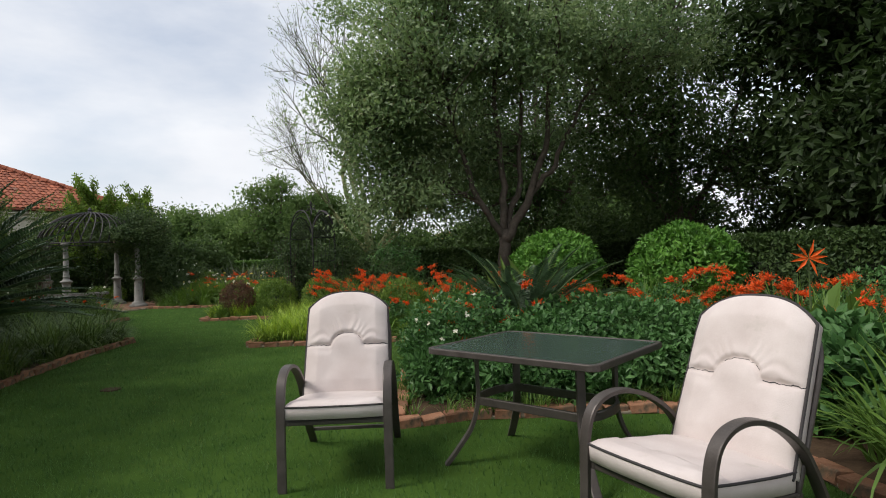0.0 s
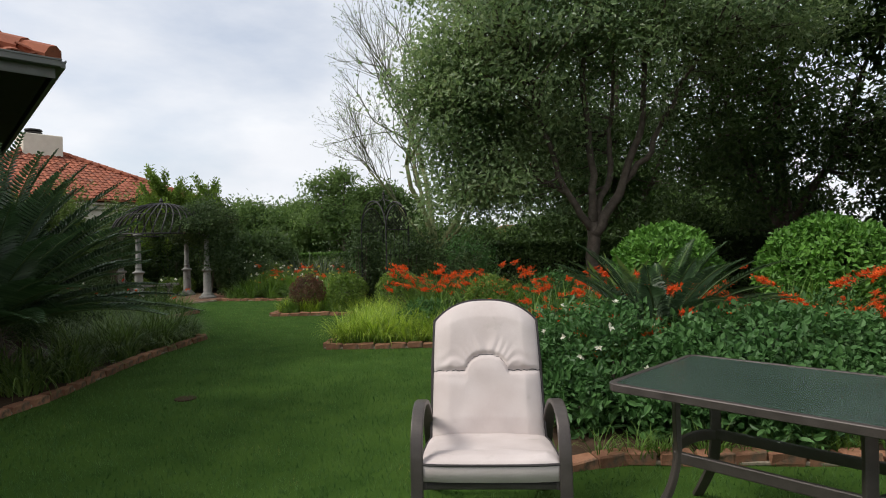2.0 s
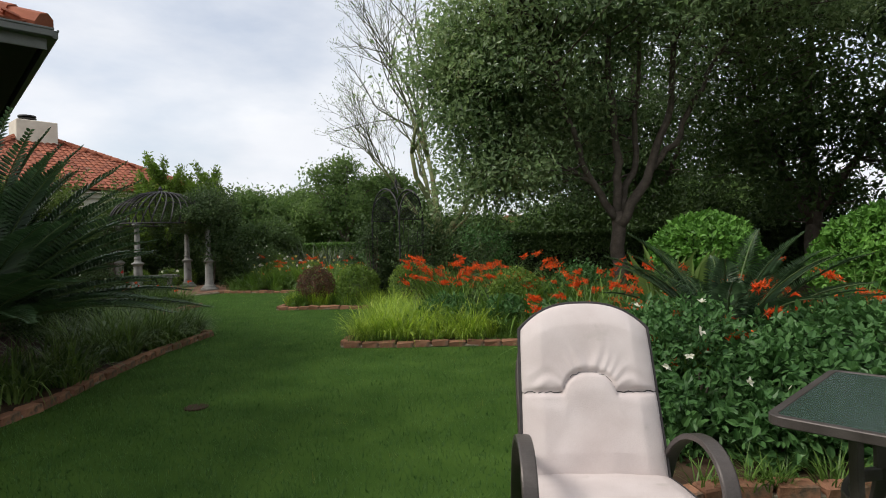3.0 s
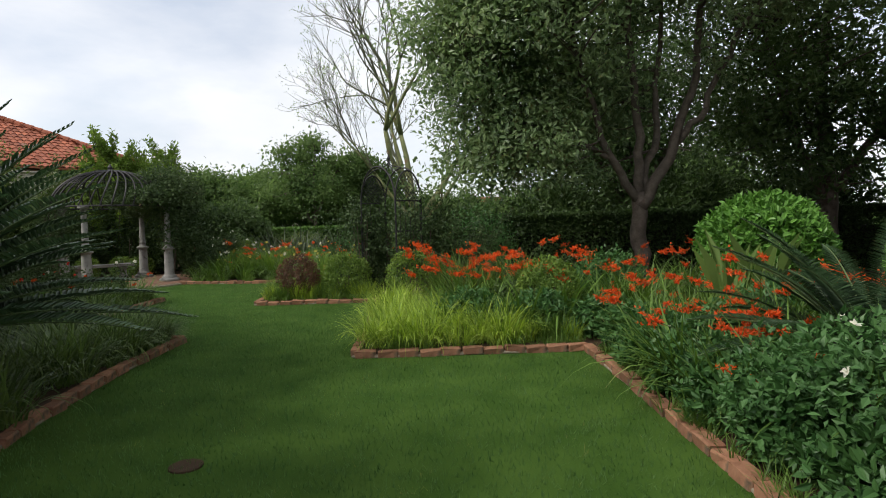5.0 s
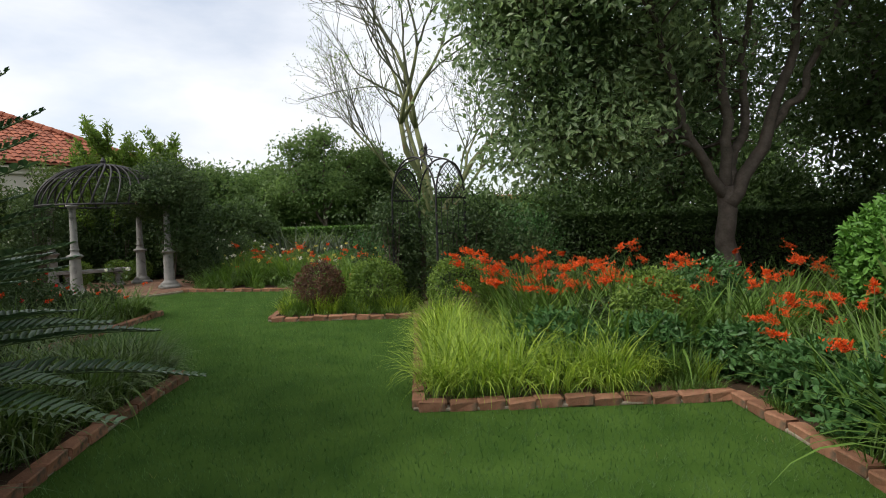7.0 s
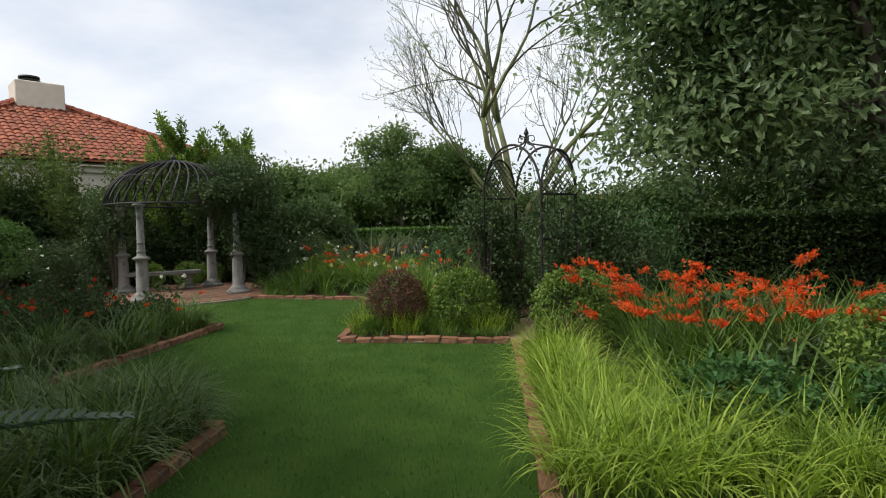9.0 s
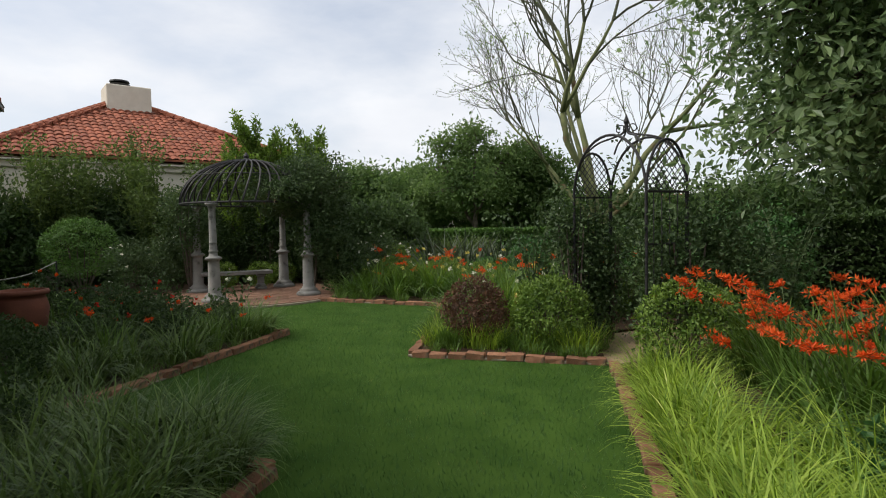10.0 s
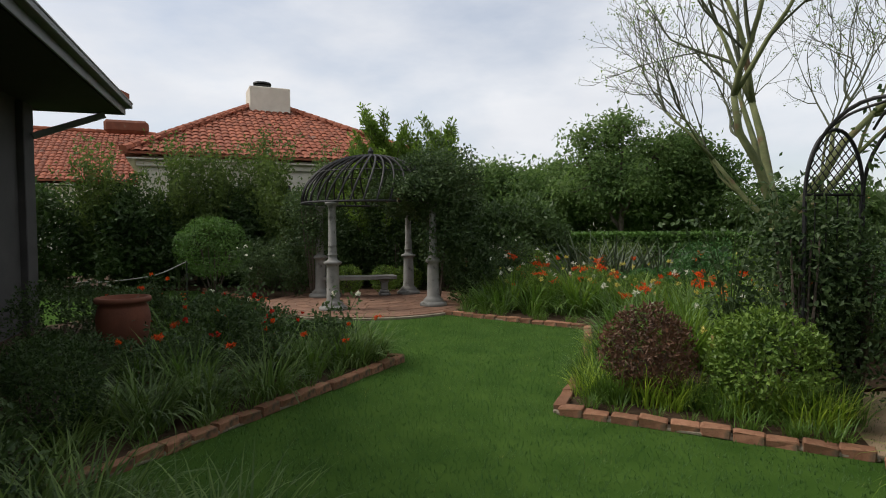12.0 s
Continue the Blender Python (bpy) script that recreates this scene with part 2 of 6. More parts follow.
def part(name, geo, mat, parent=None, label="", smooth=False):
    ob = new(name, geo if isinstance(geo, bpy.types.Mesh) else geo.mesh(name, mat, smooth))
    if parent:
        ob.parent = parent
    if label:
        ob["label"] = label
    if name in ("flower_spray", "flower_stalk", "stem_work", "twig_work", "branch_and_shade_core", "foliage", "leaf_tuft", "leaflet_row"):
        ob["kind"] = "stuff"
    return ob


def thing(name, label, category, at=(0, 0, 0), turn=0, group="", kind=""):
    ob = new(name)
    ob.matrix_basis = pose(*at, 0, 0, turn)
    return tagged(ob, label, category, group, kind)


def block(size, centre=(0, 0, 0), bevel=0.004, m=None):
    """A box with chamfered edges."""
    hx, hy, hz = (s / 2 for s in size)
    b = min(bevel, hx * 0.9, hy * 0.9, hz * 0.9)
    vs, ids = [], {}
    for sx in (-1, 1):
        for sy in (-1, 1):
            for sz in (-1, 1):
                for ax in range(3):
                    ids[sx, sy, sz, ax] = len(vs)
                    vs.append([sx * (hx - (ax != 0) * b), sy * (hy - (ax != 1) * b), sz * (hz - (ax != 2) * b)])
    quads, tris = [], []
    for ax in range(3):
        o = [k for k in range(3) if k != ax]
        for s in (-1, 1):
            q = []
            for a, c in ((-1, -1), (1, -1), (1, 1), (-1, 1)):
                key = [0, 0, 0]
                key[ax], key[o[0]], key[o[1]] = s, a, c
                q.append(ids[(*key, ax)])
            quads.append(q)
        for a in (-1, 1):
            for c in (-1, 1):
                k1, k2 = [0, 0, 0], [0, 0, 0]
                k1[ax], k2[ax] = -1, 1
                k1[o[0]] = k2[o[0]] = a
                k1[o[1]] = k2[o[1]] = c
                quads.append([ids[(*k1, o[0])], ids[(*k2, o[0])], ids[(*k2, o[1])], ids[(*k1, o[1])]])
    for sx in (-1, 1):
        for sy in (-1, 1):
            for sz in (-1, 1):
                tris.append([ids[sx, sy, sz, k] for k in range(3)])
    vs = np.array(vs)

    def out(f):
        f = np.array(f)
        n = np.cross(vs[f[:, 1]] - vs[f[:, 0]], vs[f[:, 2]] - vs[f[:, 0]])
        bad = (n * vs[f].mean(1)).sum(1) < 0
        f[bad] = f[bad][:, ::-1]
        return f
    q, t = out(quads), out(tris)
    vs = vs + np.array(centre)
    if m is not None:
        a = np.array(m)
        vs = vs @ a[:3, :3].T + a[:3, 3]
    return vs, (q, t)


def lathe(profile, sides=24, centre=(0, 0, 0)):
    """A turned shape from (radius, height) pairs."""
    p = np.array(profile, float)
    a = np.linspace(0, 2 * np.pi, sides, endpoint=False)
    v = np.stack([np.outer(p[:, 0], np.cos(a)), np.outer(p[:, 0], np.sin(a)), np.repeat(p[:, 1:2], sides, 1)], -1).reshape(-1, 3)
    i, j = np.meshgrid(np.arange(len(p) - 1), np.arange(sides), indexing="ij")
    k = (j + 1) % sides
    q = np.stack([i * sides + j, i * sides + k, (i + 1) * sides + k, (i + 1) * sides + j], -1).reshape(-1, 4)
    cap = np.array([np.arange(sides)[::-1], (len(p) - 1) * sides + np.arange(sides)])
    return v + np.array(centre), (q, cap)


def tube(points, radii, sides=6):
    """A round bar along points."""
    p = np.array(points, float)
    r = np.full(len(p), radii, float) if np.isscalar(radii) else np.array(radii, float)
    d = np.gradient(p, axis=0)
    d /= np.linalg.norm(d, axis=1)[:, None] + 1e-9
    ref = np.array([0, 0, 1.0]) if abs(d[:, 2]).mean() < 0.8 else np.array([1.0, 0, 0])
    s = np.cross(d, ref)
    s /= np.linalg.norm(s, axis=1)[:, None] + 1e-9
    u = np.cross(s, d)
    a = np.linspace(0, 2 * np.pi, sides, endpoint=False)
    v = (p[:, None] + r[:, None, None] * (s[:, None] * np.cos(a)[None, :, None] + u[:, None] * np.sin(a)[None, :, None])).reshape(-1, 3)
    i, j = np.meshgrid(np.arange(len(p) - 1), np.arange(sides), indexing="ij")
    k = (j + 1) % sides
    q = np.stack([i * sides + j, i * sides + k, (i + 1) * sides + k, (i + 1) * sides + j], -1).reshape(-1, 4)
    cap = np.array([np.arange(sides)[::-1], (len(p) - 1) * sides + np.arange(sides)])
    return v, (q, cap)


def bar(points, w, h, ref=(0, 0, 1)):
    """A flat bar of section w by h along points; h lies along ref as far as it can."""
    p = np.array(points, float)
    d = np.gradient(p, axis=0)
    d /= np.linalg.norm(d, axis=1)[:, None] + 1e-9
    s = np.cross(d, np.array(ref, float))
    s /= np.linalg.norm(s, axis=1)[:, None] + 1e-9
    u = np.cross(s, d)
    cs = [(-1, -0.8), (-0.8, -1), (0.8, -1), (1, -0.8), (1, 0.8), (0.8, 1), (-0.8, 1), (-1, 0.8)]
    v = np.stack([p + s * (a * w / 2) + u * (b * h / 2) for a, b in cs], 1).reshape(-1, 3)
    n = len(cs)
    i, j = np.meshgrid(np.arange(len(p) - 1), np.arange(n), indexing="ij")
    k = (j + 1) % n
    q = np.stack([i * n + j, i * n + k, (i + 1) * n + k, (i + 1) * n + j], -1).reshape(-1, 4)
    return v, (q, np.array([np.arange(n)[::-1], (len(p) - 1) * n + np.arange(n)]))


def unit(a):
    return a / (np.linalg.norm(a, axis=-1, keepdims=True) + 1e-9)


def leaf_array(p, d, nrm, length, width, rich=False):
    """Leaves at points p, growing along d, facing nrm."""
    d, n = unit(d), np.asarray(nrm, float)
    s = unit(np.cross(d, n))
    n = np.cross(s, d)
    L, W = (np.broadcast_to(np.asarray(x, float), (len(p),))[:, None] for x in (length, width))
    k = np.arange(len(p))[:, None]
    if rich:
        v = np.stack([p, p + d * L * 0.28 + s * W * 0.46 + n * W * 0.16, p + d * L * 0.66 + s * W * 0.40 + n * W * 0.10, p + d * L - n * L * 0.12,
                      p + d * L * 0.66 - s * W * 0.40 + n * W * 0.10, p + d * L * 0.28 - s * W * 0.46 + n * W * 0.16], 1)
        return v.reshape(-1, 3), (np.concatenate([k * 6 + np.array([[0, 1, 2, 3]]), k * 6 + np.array([[0, 3, 4, 5]])]),)
    v = np.stack([p, p + d * L * 0.45 + s * W * 0.5 + n * W * 0.15, p + d * L - n * L * 0.1, p + d * L * 0.45 - s * W * 0.5 + n * W * 0.15], 1)
    return v.reshape(-1, 3), (k * 4 + np.array([[0, 1, 2, 3]]),)


def blade_array(p, az, length, width, lean, droop, segs=3):
    """Grass-like blades that arch over."""
    N = len(p)
    length, width, lean, droop = (np.broadcast_to(np.asarray(x, float), (N,)) for x in (length, width, lean, droop))
    out = np.stack([np.cos(az), np.sin(az), np.zeros(N)], 1)
    side = np.stack([-np.sin(az), np.cos(az), np.zeros(N)], 1)
    rows, q = [], np.array(p, float)
    for i in range(segs + 1):
        t = i / segs
        w = (width * (1 - t ** 1.6) * (0.75 + 0.5 * min(t * 3, 1) * 0.5) + 0.0006)[:, None]
        rows += [q - side * w / 2, q + side * w / 2]
        th = lean + droop * (t + 0.5 / segs)
        q = q + (out * np.sin(th)[:, None] + np.array([0, 0, 1.0]) * np.cos(th)[:, None]) * (length / segs)[:, None]
    v = np.stack(rows, 1).reshape(-1, 3)
    k = np.arange(N)[:, None] * (2 * (segs + 1))
    return v, (np.concatenate([k + np.array([[2 * i, 2 * i + 1, 2 * i + 3, 2 * i + 2]]) for i in range(segs)]),)


def rnd(seed):
    return np.random.default_rng(seed)


def sphere_dirs(r, n):
    return unit(r.normal(size=(n, 3)))


def lumpy(dirs, amp, freq, off):
    return 1 + amp * np.array([noise.noise(Vector((d[0] * freq + off, d[1] * freq, d[2] * freq))) for d in dirs])


def crown_points(r, n, centre, radii, shell=0.45, amp=0.35, freq=2.2):
    """Points in an uneven ellipsoid, thicker towards its skin, and the way out of it."""
    base = sphere_dirs(r, 400)
    f = lumpy(base, amp, freq, r.uniform(0, 50))
    pick = r.integers(0, 400, n)
    d = unit(base[pick] + r.normal(size=(n, 3)) * 0.09)
    rad = f[pick] * (1 - shell * r.random(n) ** 1.4)
    return np.array(centre) + d * rad[:, None] * np.array(radii), d


def foliage(r, pts, outward, length, width, up=0.3, spread=0.8, rich=False):
    d = unit(outward * 0.5 + r.normal(size=pts.shape) * spread + np.array([0, 0, up]))
    n = unit(outward * 0.8 + r.normal(size=pts.shape) * 0.5 + np.array([0, 0, 0.6]))
    s = r.uniform(0.65, 1.25, len(pts))
    return leaf_array(pts, d, n, length * s, width * s, rich)
# ---------------------------------------------------------------- ground, beds, edging
def flat(poly, z, skirt=0.0):
    p = np.array(poly, float)
    top = np.column_stack([p, np.full(len(p), z)])
    n = len(p)
    if not skirt:
        return top, (np.arange(n)[None],)
    low = np.column_stack([p, np.full(n, z - skirt)])
    k = np.arange(n)
    return np.concatenate([top, low]), (k[None], np.stack([k, k + n, (k + 1) % n + n, (k + 1) % n], 1))


g = Geo()
ring = [2.0, 8.0, 20.0, 60.0, 250.0, 1000.0, 3500.0]
a = np.linspace(0, 2 * np.pi, 48, endpoint=False)
vv = np.concatenate([[[0, 0, 0]]] + [np.stack([-3 + r_ * np.cos(a), 9 + r_ * np.sin(a), np.zeros(48)], 1) for r_ in ring])
vv[0] = (-3, 9, 0)
j = np.arange(48)
tris = np.stack([np.zeros(48, int), 1 + j, 1 + (j + 1) % 48], 1)
quads = np.concatenate([np.stack([1 + i * 48 + j, 1 + (i + 1) * 48 + j, 1 + (i + 1) * 48 + (j + 1) % 48, 1 + i * 48 + (j + 1) % 48], 1) for i in range(len(ring) - 1)])
g.add(vv, (tris, quads))
ground = tagged(part("ground", g, M_LAWN), "mown green lawn ground between the flower beds", "lawn", kind="structure")

BED_RIGHT = [(-0.38, 4.52), (0.15, 4.70), (1.90, 4.70), (2.15, 3.1), (2.62, 0.4), (3.2, -5), (16, -5), (16, 19), (-1.2, 17.2), (-1.3, 15.6), (-3.1, 13.4), (-3.30, 13.2), (-3.14, 11.0), (-3.02, 8.98), (-0.50, 9.09), (-0.42, 7.1)]
BED_ARBOUR = [(-5.60, 13.32), (-3.44, 13.37), (-3.6, 14.9), (-2.2, 16.0), (-2.4, 18.6), (-6.40, 18.6), (-6.40, 17.36), (-5.78, 15.0)]
BED_FAR = [(-6.45, 17.40), (-9.2, 17.78), (-10.0, 21.5), (-9.0, 25), (3, 25), (3, 18.6)]
BED_NEAR_LEFT = [(-5.52, 10.02), (-5.46, 8.8), (-5.33, 7.6), (-5.06, 6.1), (-5.0, 4.5), (-7.5, 4.5), (-11.5, 10.4), (-8.0, 10.4)]
BED_MID_LEFT = [(-7.93, 14.24), (-7.90, 10.43), (-11.5, 10.45), (-14.2, 13.2), (-14.5, 15.2)]
BED_BACK_LEFT = [(-13.2, 17.35), (-16.5, 18.4), (-24, 16), (-24, 26), (-10.5, 26), (-10.2, 20.2), (-12.6, 20.3)]
for nm, poly, lab in (("flower_bed_right", BED_RIGHT, "dark soil of a planted flower bed"), ("flower_bed_arbour", BED_ARBOUR, "dark soil of the bed round the rose arbour"),
                      ("flower_bed_far", BED_FAR, "dark soil of the far flower bed"), ("flower_bed_near_left", BED_NEAR_LEFT, "dark soil of the bed beside the house"),
                      ("flower_bed_mid_left", BED_MID_LEFT, "dark soil of the bed before the veranda"), ("flower_bed_back_left", BED_BACK_LEFT, "dark soil under the tall shrubs")):
    tagged(part(nm, Geo().add(*flat(poly, 0.045, 0.05)), M_SOIL), lab, "flower bed", kind="structure")
tagged(part("path", Geo().add(*flat([(-3.43, 13.38), (-3.34, 13.22), (-3.08, 13.42), (-1.32, 15.6), (-1.22, 17.2), (-2.35, 17.6), (-2.25, 16.02), (-3.58, 14.9)], 0.012, 0.02)), M_PATH), "pale sandy path under the rose arbour", "path", kind="structure")


def inside(poly, pts):
    x, y = pts[:, 0], pts[:, 1]
    c = np.zeros(len(pts), bool)
    for (x1, y1), (x2, y2) in zip(poly, poly[1:] + poly[:1]):
        c ^= ((y1 > y) != (y2 > y)) & (x < (x2 - x1) * (y - y1) / (y2 - y1 + 1e-12) + x1)
    return c


# lawn grass, denser near the walk
r = rnd(11)
n = 430000
pts = np.column_stack([r.uniform(-14, 2.3, n), 1.2 + 17.5 * r.random(n) ** 1.5])
ok = (pts[:, 0] > -9.5) | (pts[:, 1] > 14.6)
for poly in (BED_RIGHT, BED_ARBOUR, BED_FAR, BED_NEAR_LEFT, BED_MID_LEFT, BED_BACK_LEFT):
    ok &= ~inside(poly, pts)
ok &= np.hypot(pts[:, 0] + 11.3, pts[:, 1] - 18.4) > 2.35
pts = pts[ok]
n = len(pts)
tone = np.array([noise.noise(Vector((p_[0] * 0.8, p_[1] * 0.8, 3))) for p_ in pts[::50]]).repeat(50)[:n]
v, f = blade_array(np.column_stack([pts, np.zeros(n)]), r.uniform(0, 6.283, n), r.uniform(0.018, 0.042, n), r.uniform(0.0030, 0.006, n) * (1 + pts[:, 1] * 0.07), r.uniform(0.0, 0.9, n), r.uniform(0, 0.8, n), 1)
tagged(part("lawn_grass", Geo().add(v, f), M_GRASS), "short mown green lawn grass", "grass", kind="stuff")


def edging(name, runs, label):
    """A row of bricks laid end to end on a mortar strip."""
    top = tagged(new(name), label, "edging", kind="structure")
    r = rnd(sum(map(ord, name)))
    for run in runs:
        strip = Geo()
        for (x1, y1), (x2, y2) in zip(run, run[1:]):
            L = math.hypot(x2 - x1, y2 - y1)
            ang = math.atan2(y2 - y1, x2 - x1)
            strip.add(*block((L + 0.02, 0.096, 0.03), bevel=0.008, m=pose((x1 + x2) / 2, (y1 + y2) / 2, 0.013, 0, 0, math.degrees(ang))))
            k = max(1, round(L / 0.232))
            for i in range(k):
                t = (i + 0.5) / k
                ob = new("brick", BRICKS[int(r.integers(0, 4))])
                ob.parent = top
                ob.matrix_basis = pose(x1 + (x2 - x1) * t + r.normal() * 0.006, y1 + (y2 - y1) * t + r.normal() * 0.006, 0.034 + r.normal() * 0.008, r.normal() * 2, r.normal() * 2, math.degrees(ang) + r.normal() * 2.0) @ Matrix.Scale(L / k / 0.232, 4, (1, 0, 0))
        part("mortar", strip, M_MORTAR, top)
    return top


def brick_mesh(seed):
    r = rnd(seed)
    v, f = block((0.222, 0.112, 0.086), bevel=0.010)
    v = v + r.normal(size=v.shape) * 0.0042
    return Geo().add(v, f).mesh("brick", M_BRICK)


BRICKS = [brick_mesh(s) for s in range(4)]

# ---------------------------------------------------------------- planting tools
def stems_geo(r, n, h, spread, rad=0.010, z0=0.0):
    g = Geo()
    for i in range(n):
        az, s = r.uniform(0, 6.283), r.uniform(0.2, 1) * spread
        t = np.linspace(0, 1, 4)
        g.add(*tube(np.column_stack([np.cos(az) * s * (0.15 + t ** 0.8), np.sin(az) * s * (0.15 + t ** 0.8), z0 + h * t]), rad * (1 - 0.6 * t), 5))
    return g


def bush(name, label, category, at, radii, n, leaf, mat, seed, amp=0.15, freq=2.5, shell=0.45, rich=False, wide=0.55, blobs=None, group="", up=0.3, spread=0.8, bark=None, flowers=None):
    """A shrub: stems and a body of single leaves over one or more uneven lobes."""
    r = rnd(seed)
    th = thing(name, label, category, at, group=group)
    lobes = blobs or [(0, 0, radii[2] * 0.95, *radii)]
    vol = np.array([(b[3] * b[4] + b[4] * b[5] + b[3] * b[5]) for b in lobes])
    g = Geo()
    for b, k in zip(lobes, (n * vol / vol.sum()).astype(int)):
        p, d = crown_points(r, k, b[:3], b[3:6], shell, amp, freq)
        keep = p[:, 2] > 0.02
        g.add(*foliage(r, p[keep], d[keep], leaf, leaf * wide, up, spread, rich))
    part("foliage", g, mat, th)
    h = max(b[2] for b in lobes)
    part("stem_work", stems_geo(r, 9, h, min(radii[0], radii[1]) * 0.6, 0.012 + 0.006 * h), bark or M_BARK, th)
    if flowers:
        fm, fn, fs = flowers
        fg = Geo()
        b = lobes[0]
        p, d = crown_points(r, fn * 4, b[:3], np.array(b[3:6]) * 1.04, 0.03, amp, freq)
        p, d = p[d[:, 2] > -0.1][:fn], d[d[:, 2] > -0.1][:fn]
        for i in range(6):
            q = unit(d + r.normal(size=d.shape) * 0.9)
            fg.add(*leaf_array(p, q, d, fs, fs * 0.6))
        part("flower_spray", fg, fm, th)
    return th


def branch(p0, p1, r, bend=0.12, k=5):
    p0, p1 = np.array(p0, float), np.array(p1, float)
    t = np.linspace(0, 1, k)[:, None]
    L = np.linalg.norm(p1 - p0)
    off = r.normal(size=3) * L * bend
    return p0 + (p1 - p0) * t + off * (4 * t * (1 - t)) * 0.5


def tree(name, label, at, limbs, lobes, n_cluster, per, leaf, mat, seed, bark=None, cluster=0.45, wide=0.5, r0=0.16, category="tree", rich=False, hang=-0.15):
    """A tree: tapered trunk and limbs, boughs to many clumps, and single leaves in the clumps."""
    r = rnd(seed)
    th = thing(name, label, category, at)
    wood, nodes = Geo(), []
    for pts, ra, rb in limbs:
        p = np.array(pts, float)
        t = np.linspace(0, len(p) - 1, 5 * (len(p) - 1) + 1)
        q = np.stack([np.interp(t, np.arange(len(p)), p[:, k]) for k in range(3)], 1)
        q[1:-1] += r.normal(size=q[1:-1].shape) * 0.03
        wood.add(*tube(q, np.linspace(ra, rb, len(q)), 9))
        nodes += [tuple(x) for x in q[4:]]
    nodes = np.array(nodes)
    leaves = Geo()
    vol = np.array([b[3] * b[4] * b[5] for b in lobes]) ** 0.75
    for b, k in zip(lobes, np.maximum((n_cluster * vol / vol.sum()).astype(int), 3)):
        cs, _ = crown_points(r, k, b[:3], b[3:6], 0.75, 0.35, 2.0)
        for c in cs:
            i = np.argmin(((nodes - c) ** 2).sum(1) + 0.6 * np.maximum(nodes[:, 2] - c[2] + 0.3, 0) ** 2)
            pts = branch(nodes[i], c, r)
            L = np.linalg.norm(c - nodes[i])
            wood.add(*tube(pts, np.linspace(0.012 + 0.009 * L, 0.004, len(pts)), 4))
            k2 = int(per * r.uniform(0.6, 1.4))
            pp = c + r.normal(size=(k2, 3)) * np.array([1, 1, 0.6]) * cluster * r.uniform(0.7, 1.2)
            leaves.add(*foliage(r, pp, unit(pp - np.array(b[:3])), leaf, leaf * wide, hang, 0.9, rich))
    part("trunk", wood, bark or M_BARK, th, smooth=True)
    part("crown", leaves, mat, th)
    return th


def clump_mesh(name, seed, n, spread, length, width, lean, droop, mat, segs=3):
    r = rnd(seed)
    rr = spread * np.sqrt(r.random(n))
    az0 = r.uniform(0, 6.283, n)
    p = np.column_stack([rr * np.cos(az0), rr * np.sin(az0), np.zeros(n)])
    az = az0 + r.normal(size=n) * 0.7
    v, f = blade_array(p, az, length * r.uniform(0.6, 1.15, n), width * r.uniform(0.7, 1.2, n), lean * r.uniform(0.1, 1.2, n), droop * r.uniform(0.3, 1.3, n), segs)
    return Geo().add(v, f).mesh(name, mat)


def flower_spikes(seed, n, h, spread, mat_flower, size=0.05, per=9, spike=0.26):
    """Arching stalks of uneven height, each ending in a flat forked spray of slender trumpet flowers."""
    r = rnd(seed)
    st, fl = Geo(), Geo()
    for i in range(n):
        az = r.uniform(0, 6.283)
        base = np.array([np.cos(az), np.sin(az), 0]) * spread * r.random()
        hh = h * r.uniform(0.62, 1.15)
        t = np.linspace(0, 1, 7)
        out = np.array([np.cos(az), np.sin(az), 0])
        pts = base + out * (0.14 * hh * t + 0.42 * hh * t ** 3)[:, None] + np.array([0, 0, 1.0]) * (hh * (t - 0.16 * t ** 4))[:, None]
        st.add(*tube(pts, 0.0045 * (1.1 - 0.6 * t), 4))
        d = unit(pts[-1] - pts[-2])
        for arm in range(int(r.integers(2, 4))):
            dd = unit(d * 0.7 + r.normal(size=3) * np.array([0.6, 0.6, 0.2]) * (arm > 0) + out * 0.3)
            length = spike * r.uniform(0.6, 1.2)
            st.add(*tube([pts[-1], pts[-1] + dd * length * 0.5, pts[-1] + dd * length + [0, 0, 0.02]], [0.003, 0.0025, 0.0015], 3))
            for s_ in np.linspace(0.1, 1, per) * length:
                c = pts[-1] + dd * s_ + r.normal(size=3) * 0.008
                up = unit(r.normal(size=3) * 0.6 + np.array([0, 0, 0.9]))
                k = 5 if s_ < length * 0.75 else 2
                w = unit(up + r.normal(size=(k, 3)) * 0.75)
                fl.add(*leaf_array(np.repeat(c[None], k, 0), w, unit(r.normal(size=(k, 3))), size * r.uniform(0.75, 1.3, k) * (1.15 - 0.5 * s_ / length), size * 0.27))
    return st.mesh("flower_stalk", M_STEM), fl.mesh("flower_spray", mat_flower)


def plant(name, label, category, meshes, at, turn, size, group=""):
    th = thing(name, label, category, at, turn, group)
    for nm, me in meshes:
        part(nm, me, None, th)
    th.matrix_basis = pose(*at, 0, 0, turn) @ Matrix.Scale(size, 4)
    return th


def scatter(seed, patches, gap):
    """Places in round patches (x, y, rx, ry, count) that keep a gap."""
    r, out = rnd(seed), []
    for x, y, rx, ry, k in patches:
        for _ in range(k * 12):
            if k == 0:
                break
            a, q = r.uniform(0, 6.283), math.sqrt(r.random())
            c = (x + rx * q * math.cos(a), y + ry * q * math.sin(a))
            if all((c[0] - o[0]) ** 2 + (c[1] - o[1]) ** 2 > gap * gap for o in out):
                out.append(c)
                k -= 1
    return out


